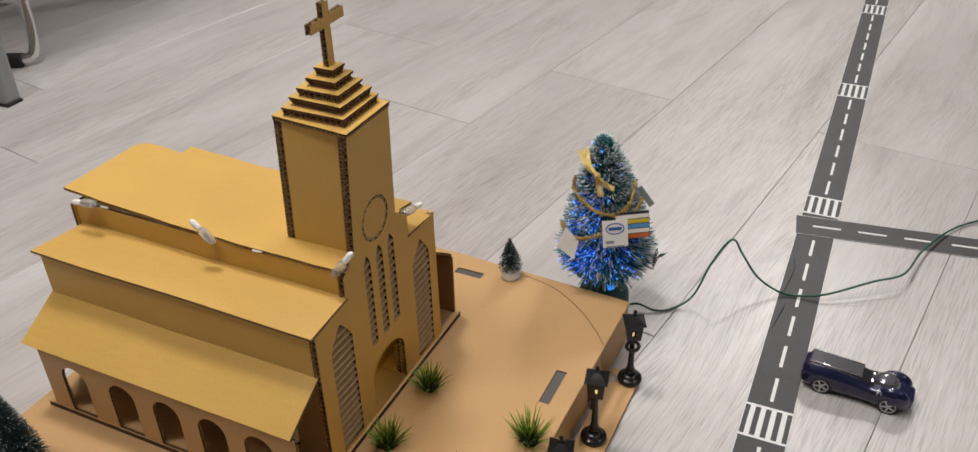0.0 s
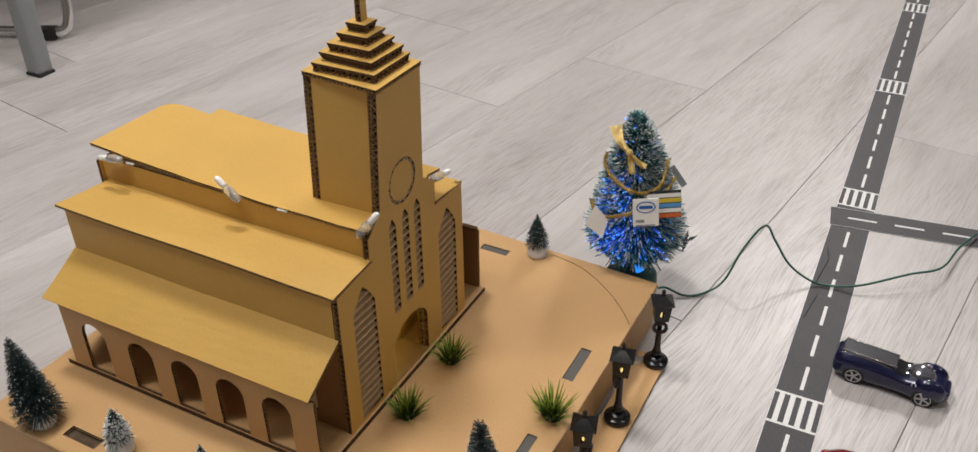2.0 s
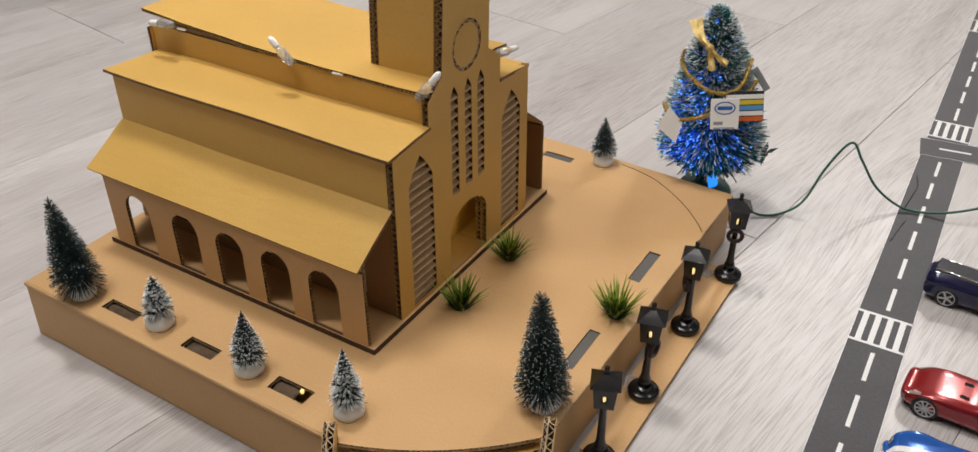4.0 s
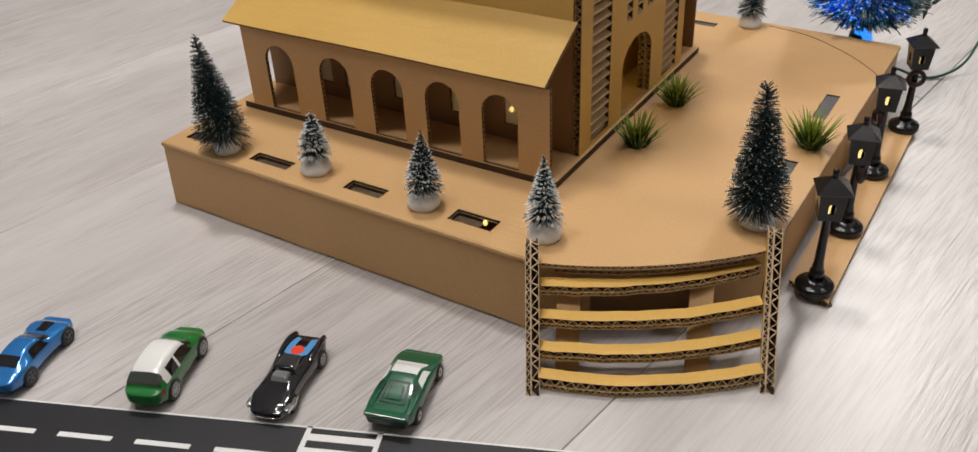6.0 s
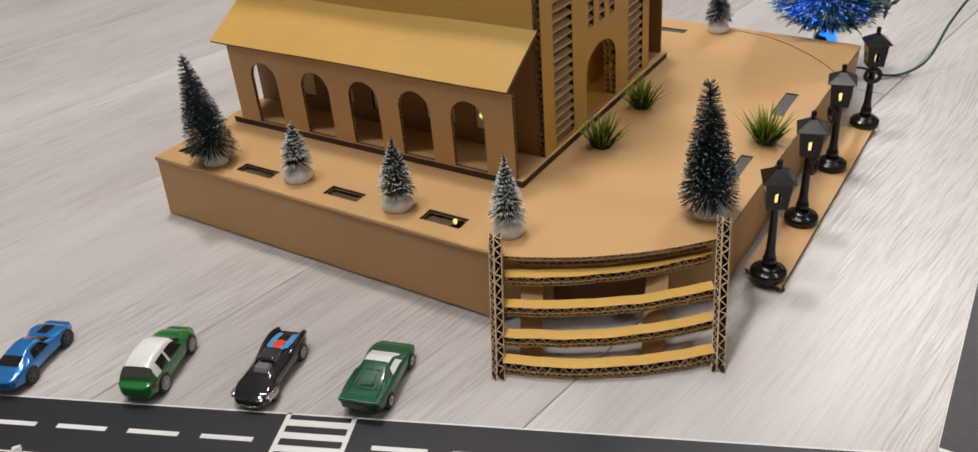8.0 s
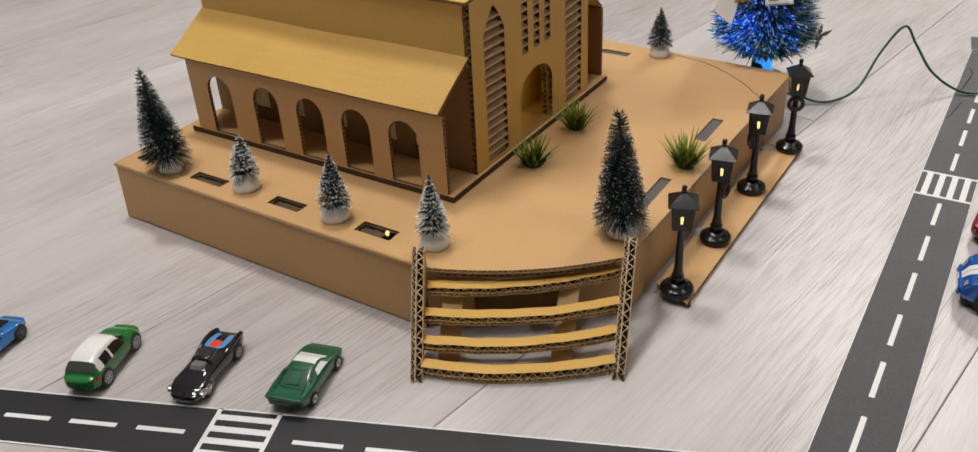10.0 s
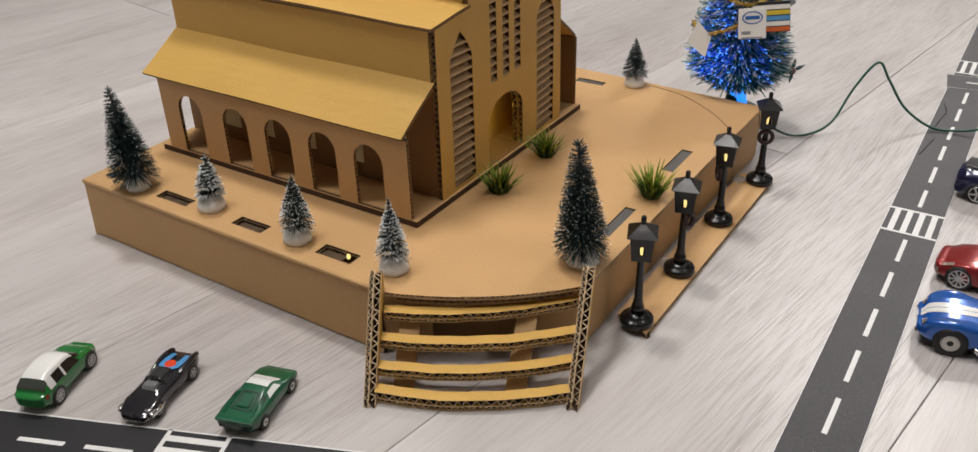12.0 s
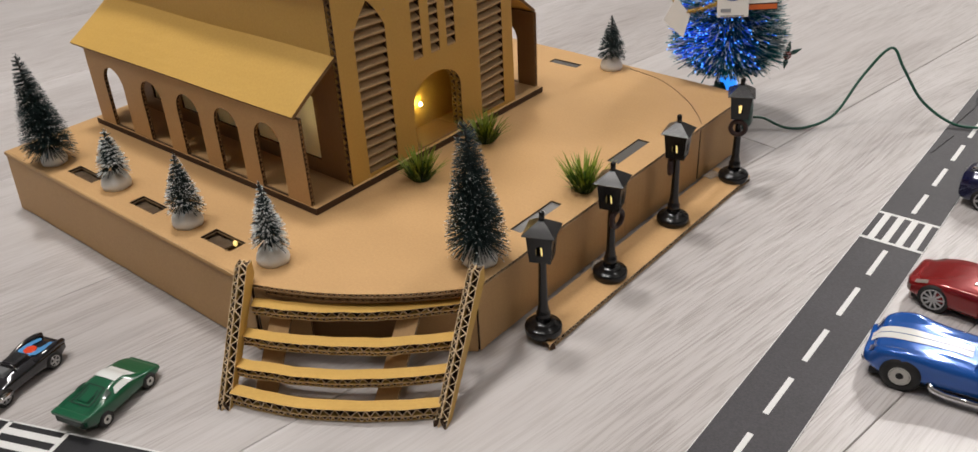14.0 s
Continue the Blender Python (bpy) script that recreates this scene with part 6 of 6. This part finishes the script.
add(c, "windscreen", sh.patch(-0.0008, 0.0166, -1.95, 1.95, m=12, lift=0.0004), PALE, "pale clear windscreen")
both(c, "side_window", sh, PALE, -0.0085, 0.0105, 1.22, 1.66, lift=0.0004, taper=(0.0035, -0.0040))
# the engine cover: a raised frame round a sunken panel, ribs at its sides; dark lines paint groove shade
both(c, "engine_cover_rib", sh, deep, -0.0270, -0.0085, 2.20, 2.34, lift=0.0005)
for x in (-0.0275, -0.0095):
    add(c, "engine_cover_rib", sh.patch(x, x + 0.0011, -2.32, 2.32, 0.0006, n=2, m=10), deep)
add(c, "engine_cover", sh.patch(-0.0240, -0.0125, -2.62, 2.62, 0.0011, m=10), dgreen)
both(c, "engine_cover_edge", sh, deep, -0.0245, -0.0120, 2.52, 2.60, lift=0.0008)
both(c, "air_scoop", sh, deep, -0.0150, -0.0095, 1.45, 1.95, lift=0.0012)
both(c, "air_scoop_lip", sh, dgreen, -0.0168, -0.0150, 1.50, 1.90, lift=0.0014)
both(c, "buttress", sh, dgreen, -0.0330, -0.0100, 1.96, 2.06, lift=0.0013)
bm = bmesh.new()
soft_box(bm, (-0.0392, -0.0140, 0.0085), (-0.0372, 0.0140, 0.0140), 0.0006)
add(c, "tail_panel", bm, deep, "recessed tail panel, its shade painted in dark green")
bm = bmesh.new()
soft_box(bm, (-0.0402, -0.0158, 0.0150), (-0.0340, 0.0158, 0.0182), 0.0008)
add(c, "tail_lip", bm, dgreen)

# long navy car with a glass bubble
navy = car_paint("navy_blue_paint", (0.004, 0.006, 0.048), 0.2, 0.2)
sh = Shell([(-0.0570, 0.0160, 0.0085, 0.0200, 0.0230, 0.0100), (-0.0520, 0.0200, 0.0065, 0.0225, 0.0262, 0.0120), (-0.0400, 0.0230, 0.0055, 0.0245, 0.0290, 0.0140), (-0.0260, 0.0222, 0.0055, 0.0240, 0.0310, 0.0130),
            (-0.0120, 0.0206, 0.0055, 0.0235, 0.0290, 0.0125), (0.0020, 0.0200, 0.0055, 0.0250, 0.0320, 0.0132), (0.0250, 0.0202, 0.0055, 0.0265, 0.0352, 0.0130), (0.0450, 0.0204, 0.0055, 0.0270, 0.0358, 0.0126), (0.0560, 0.0198, 0.0062, 0.0260, 0.0350, 0.0122), (0.0590, 0.0185, 0.0070, 0.0245, 0.0335, 0.0115)], 0.0055)
c = toy_car("toy_car", "long navy toy car with a silver-grey hood and glass bubble", (0.0512, 0.9085, 0), 178, sh, navy, [(-0.0370, 0), (0.0390, 0)], 0.0110, 0.0080, 5, hub=0.80)
GREYSIL = car_paint("gunmetal_paint", (0.16, 0.165, 0.185), 0.16, 0.85)
for side in (1, -1):
    bm = bmesh.new()
    bmesh.ops.create_uvsphere(bm, u_segments=24, v_segments=14, radius=1, matrix=pose(-0.0400, side * 0.0160, 0.0195) @ Matrix.Diagonal((0.0185, 0.0085, 0.0145, 1)))
    for f in bm.faces:
        f.smooth = True
    add(c, "rear_fender", bm, navy, "swelling navy rear fender")
add(c, "hood", sh.patch(-0.0010, 0.0575, -1.85, 1.85, 0.0007, n=16, m=14), GREYSIL, "gunmetal grey hood")
bm = bmesh.new()
soft_box(bm, (-0.0030, -0.0112, 0.0300), (0.0570, 0.0112, 0.0372), 0.0012, 0, pose(0.028, 0, 0.034, 0, -3.2, 0) @ Matrix.Translation((-0.028, 0, -0.034)))
add(c, "hood_cover", bm, GREYSIL, "flat gunmetal hood cover")
for s in (1, -1):
    bm = bmesh.new()
    tube(bm, [(-0.0030, s * 0.0114, 0.0352), (0.0560, s * 0.0114, 0.0386), (0.0585, s * 0.0100, 0.0330)], 0.0009, 6)
    add(c, "hood_edge", bm, CHROME, "chrome hood edge")
add(c, "cockpit", sh.patch(-0.0180, -0.0020, -1.7, 1.7, 0.0006, m=12), GLASSBLACK, "black cockpit opening")
bm = bmesh.new()
bmesh.ops.create_uvsphere(bm, u_segments=24, v_segments=14, radius=1, matrix=pose(-0.0300, 0, 0.0255) @ Matrix.Diagonal((0.0160, 0.0150, 0.0130, 1)))
add(c, "canopy", bm, plain("silvery_bubble", (0.22, 0.225, 0.26), 0.16, 0.8, coat=1.0), "shiny silver-grey bubble canopy")
for i in range(9):
    for s in (1,):
        bm = bmesh.new()
        soft_box(bm, (0.0160 + 0.0030 * i, -s * 0.0078 - 0.0024, 0.0340), (0.0172 + 0.0030 * i, -s * 0.0078 + 0.0024, 0.0366), 0.0003)
        add(c, "hood_vent", bm, GREYSIL)
for i in range(3):
    for s in (1, -1):
        bm = bmesh.new()
        soft_box(bm, (-0.0230 - 0.0040 * i, s * 0.0195 - 0.0012, 0.0225), (-0.0218 - 0.0040 * i, s * 0.0195 + 0.0022, 0.0262), 0.0003)
        add(c, "side_vent", bm, RIM)
bm = bmesh.new()
soft_box(bm, (0.0560, -0.0090, 0.0100), (0.0622, 0.0090, 0.0290), 0.0020)
add(c, "grille", bm, CHROME, "chrome grille")

# red sports car
red = car_paint("red_metallic_paint", (0.27, 0.008, 0.010), 0.2, 0.3)
sh = Shell([(-0.0580, 0.0190, 0.0100, 0.0260, 0.0270, 0.0140), (-0.0530, 0.0228, 0.0065, 0.0272, 0.0295, 0.0168), (-0.0400, 0.0250, 0.0055, 0.0278, 0.0372, 0.0160), (-0.0270, 0.0246, 0.0055, 0.0268, 0.0402, 0.0150),
            (-0.0170, 0.0243, 0.0055, 0.0264, 0.0366, 0.0152), (-0.0050, 0.0243, 0.0055, 0.0262, 0.0296, 0.0172), (0.0120, 0.0248, 0.0055, 0.0262, 0.0284, 0.0176), (0.0280, 0.0252, 0.0055, 0.0256, 0.0272, 0.0178), (0.0430, 0.0242, 0.0055, 0.0222, 0.0240, 0.0172), (0.0510, 0.0222, 0.0065, 0.0186, 0.0204, 0.0155)], 0.0085)
c = toy_car("toy_car", "metallic red toy sports car with silver wheels, parked beside the road", (0.0570, 0.7250, 0), 176, sh, red, [(-0.0350, 0.0225), (0.0350, 0.0225)], 0.0115, 0.0085, 10, hub=0.78)
add(c, "windscreen", sh.patch(-0.0165, -0.0050, -1.5, 1.5, 0.0005, m=12), GLASSBLACK)
both(c, "side_window", sh, GLASSBLACK, -0.0360, -0.0150, 1.12, 1.75, lift=0.0005)
bm = bmesh.new()
tube(bm, [sh.point(-0.0046 - 0.0006 * abs(k), (3 - abs(k) * 0.28) * (1 if k >= 0 else -1)) + Vector((0, 0, 0.0008)) for k in range(-6, 7)], 0.0009, 6)
add(c, "windscreen_frame", bm, CHROME, "chrome strip round the windscreen")
both(c, "wing_mirror", sh, red, -0.0060, -0.0020, 1.02, 1.35, lift=0.0030)
both(c, "headlight", sh, plain("clear_lens", (0.26, 0.20, 0.18), 0.1, coat=1.0), 0.0420, 0.0520, 1.05, 1.60, lift=0.0005)
both(c, "fog_light", sh, bpy.data.materials["clear_lens"], 0.0540, 0.0570, 0.40, 0.80, lift=0.0005)
for s in (1, -1):
    bm = bmesh.new()
    soft_box(bm, (0.0040, s * 0.0100 - 0.0022, 0.0270), (0.0120, s * 0.0100 + 0.0022, 0.0292), 0.0008)
    add(c, "hood_vent", bm, GLASSBLACK)

# blue roadster with white stripes
cob = car_paint("bright_blue_paint", (0.007, 0.100, 0.44), 0.18, 0.3)
sh = Shell([(-0.0610, 0.0190, 0.0105, 0.0215, 0.0235, 0.0110), (-0.0540, 0.0245, 0.0080, 0.0255, 0.0285, 0.0130), (-0.0390, 0.0280, 0.0070, 0.0295, 0.0325, 0.0140), (-0.0240, 0.0255, 0.0070, 0.0255, 0.0290, 0.0150),
            (-0.0060, 0.0256, 0.0070, 0.0270, 0.0292, 0.0150), (0.0080, 0.0260, 0.0070, 0.0275, 0.0298, 0.0138), (0.0220, 0.0266, 0.0070, 0.0288, 0.0298, 0.0140), (0.0370, 0.0280, 0.0070, 0.0312, 0.0296, 0.0165), (0.0480, 0.0272, 0.0075, 0.0300, 0.0284, 0.0160), (0.0570, 0.0246, 0.0085, 0.0256, 0.0256, 0.0150), (0.0610, 0.0200, 0.0095, 0.0190, 0.0205, 0.0115)], 0.0042)
c = toy_car("toy_car", "bright blue toy roadster with two white racing stripes and fat tyres", (0.0632, 0.6260, 0), 188, sh, cob, [(-0.0390, 0.0245), (0.0380, 0.0245)], 0.0130, 0.0105, 0,
            plain("worn_white_rim", (0.62, 0.61, 0.57), 0.4))
for s in (1, -1):
    add(c, "racing_stripe", sh.patch(-0.0030, 0.0652, s * 2.48, s * 2.97, 0.0005, n=18), white, "white racing stripe")
add(c, "cockpit", sh.patch(-0.0340, -0.0070, -1.75, 1.75, 0.0006, m=12), GLASSBLACK, "black open cockpit")
for s in (1, -1):
    bm = bmesh.new()
    tube(bm, [(0.0200, s * 0.0240, 0.0120), (0.0160, s * 0.0272, 0.0085), (0.0080, s * 0.0280, 0.0070), (-0.0240, s * 0.0280, 0.0070)], 0.0024, 10)
    add(c, "side_pipe", bm, CHROME, "chrome side exhaust pipe")
bm = bmesh.new()
tube(bm, [(-0.0060, -0.0170, 0.0280), (-0.0075, -0.0160, 0.0380), (-0.0080, 0, 0.0395), (-0.0075, 0.0160, 0.0380), (-0.0060, 0.0170, 0.0280)], 0.0009, 6)
add(c, "windscreen_frame", bm, CHROME)
both(c, "headlight", sh, CHROME, 0.0580, 0.0615, 1.2, 1.8, lift=0.0008)
both(c, "front_bumper", sh, CHROME, 0.0625, 0.0652, 0.3, 0.6, lift=0.0012)

# ---------------------------------------------------------------- desk and chair at the edge of the floor
desk = thing("desk", "office desk on grey square metal legs", "desk", (-1.604, 1.090, 0))
LEG = [(-0.005, 0.010), (-1.30, -0.10), (-0.20, 0.72), (-1.48, 0.60)]
for lx, ly in LEG:
    bm = bmesh.new()
    soft_box(bm, (lx - 0.020, ly - 0.019, 0.004), (lx + 0.020, ly + 0.019, 0.70), 0.008, 0, pose(0, 0, 0, 0, 0, 0))
    leg = part("leg", bm, GREYPAINT, desk, "grey powder-coated metal leg")
    bm = bmesh.new()
    soft_box(bm, (lx - 0.0205, ly - 0.0195, 0), (lx + 0.0205, ly + 0.0195, 0.007), 0.002)
    part("foot_cap", bm, RUBBER, leg)
bm = bmesh.new()
soft_box(bm, (-1.60, -0.16, 0.70), (0.06, 0.82, 0.725), 0.003)
part("desktop", bm, WALLPAINT, desk)
chair = thing("cantilever_chair", "office chair on a bent chrome tube with a black foot pad", "chair", (-1.738, 1.246, 0))
bm = bmesh.new()
run = spline([(-0.55, -0.28, 0.014), (-0.30, -0.13, 0.014), (-0.06, -0.010, 0.014), (0.005, 0.012, 0.016), (0.020, 0.030, 0.040), (0.010, 0.045, 0.12), (-0.005, 0.055, 0.26), (-0.03, 0.06, 0.44)], 8)
tube(bm, run, 0.0115, 14)
part("frame_tube", bm, CHROME, chair, "chrome bent tube")
bm = bmesh.new()
tube(bm, spline([(-0.55, -0.28, 0.014), (-0.70, -0.05, 0.014), (-0.62, 0.16, 0.014), (-0.40, 0.30, 0.020), (-0.36, 0.32, 0.10), (-0.40, 0.34, 0.44)], 8), 0.0115, 14)
part("frame_tube", bm, CHROME, chair)
bm = bmesh.new()
soft_box(bm, (-0.034, -0.016, 0), (0.014, 0.016, 0.026), 0.004, 0, pose(-0.012, 0.004, 0, 0, 0, 26))
part("foot_pad", bm, RUBBER, chair, "black rubber foot pad")
bm = bmesh.new()
soft_box(bm, (-0.48, 0.0, 0.435), (0.02, 0.42, 0.475), 0.015)
part("seat", bm, RUBBER, chair)

# ---------------------------------------------------------------- room
X0, X1, YA, YB = -4.2, 3.2, -2.6, 6.6
for name, lo, hi in (("wall_west", (X0 - 0.1, YA, 0), (X0, YB, CEIL)), ("wall_east", (X1, YA, 0), (X1 + 0.1, YB, CEIL)), ("wall_south", (X0 - 0.1, YA - 0.1, 0), (X1 + 0.1, YA, CEIL)),
                     ("wall_north", (X0 - 0.1, YB, 0), (X1 + 0.1, YB + 0.1, CEIL))):
    bm = bmesh.new()
    box(bm, lo, hi)
    tagged(part(name, bm, WALLPAINT), "plain beige painted wall", "wall", kind="structure")
bm = bmesh.new()
box(bm, (X0 - 0.1, YA - 0.1, CEIL), (X1 + 0.1, YB + 0.1, CEIL + 0.08))
tagged(part("ceiling", bm, CEILING), "white tiled office ceiling", "ceiling", kind="structure")
for px, py, power in PANELS:
    cl = thing("ceiling_light", "square white ceiling light panel, lit", "ceiling light", (px, py, CEIL - 0.022), group="ceiling light panels")
    bm = bmesh.new()
    half = PANEL_SIZE / 2
    sheet(bm, rect(-half - 0.02, -half - 0.02, half + 0.02, half + 0.02), [rect(-half - 0.004, -half - 0.004, half + 0.004, half + 0.004)], 0, 0.022, I4)
    part("frame", bm, GREYPAINT, cl)
    bm = bmesh.new()
    box(bm, (-half - 0.003, -half - 0.003, 0.006), (half + 0.003, half + 0.003, 0.012))
    part("diffuser", bm, DIFFUSER, cl)

# floor of planks: they run along their own y, turned a little from the platform's side
floor = new("floor")
tagged(floor, "bleached grey oak laminate floor in long planks", "floor", kind="structure")
PW, PL, TURNED = 0.2835, 1.75, -9.3
floor.matrix_basis = pose(-0.3000, 0.3000, 0, 0, 0, TURNED)
bm = bmesh.new()
box(bm, (-6.5, -6.5, -0.03), (6.5, 8.5, -0.0022))
part("underlay", bm, GAP, floor)
bm = bmesh.new()
g = 0.0003
lo, hi = (g, 2.4 * g, -0.010), (PW - g, PL - 2.4 * g, 0)
b_ = 0.0006
v0 = [bm.verts.new(p) for p in ((lo[0], lo[1], -0.010), (hi[0], lo[1], -0.010), (hi[0], hi[1], -0.010), (lo[0], hi[1], -0.010))]
v1 = [bm.verts.new(p) for p in ((lo[0], lo[1], -b_), (hi[0], lo[1], -b_), (hi[0], hi[1], -b_), (lo[0], hi[1], -b_))]
v2 = [bm.verts.new(p) for p in ((lo[0] + b_, lo[1] + b_, 0), (hi[0] - b_, lo[1] + b_, 0), (hi[0] - b_, hi[1] - b_, 0), (lo[0] + b_, hi[1] - b_, 0))]
for a, b in ((v0, v1), (v1, v2)):
    for i in range(4):
        bm.faces.new((a[i], a[(i + 1) % 4], b[(i + 1) % 4], b[i]))
bm.faces.new(v2)
bm.faces.new(v0[::-1])
plank = part("plank", bm, LAMINATE, floor)
first_plank = True
# known butt joints, per column of planks: the distance along the plank
JOINT = {-2: 1.300, 0: 1.315, -1: 0.62, -5: 0.459, -4: 1.283, 1: 0.55, -3: 1.0}
for col in range(-15, 14):
    start = JOINT.get(col, rnd.uniform(0, PL))
    for row in range(-4, 5):
        m = Matrix.Translation((col * PW, start + row * PL, 0))
        if abs(start + row * PL + PL / 2) > 5.6:
            continue
        if first_plank:
            plank.matrix_basis, first_plank = m, False
        else:
            again(plank, m, floor)
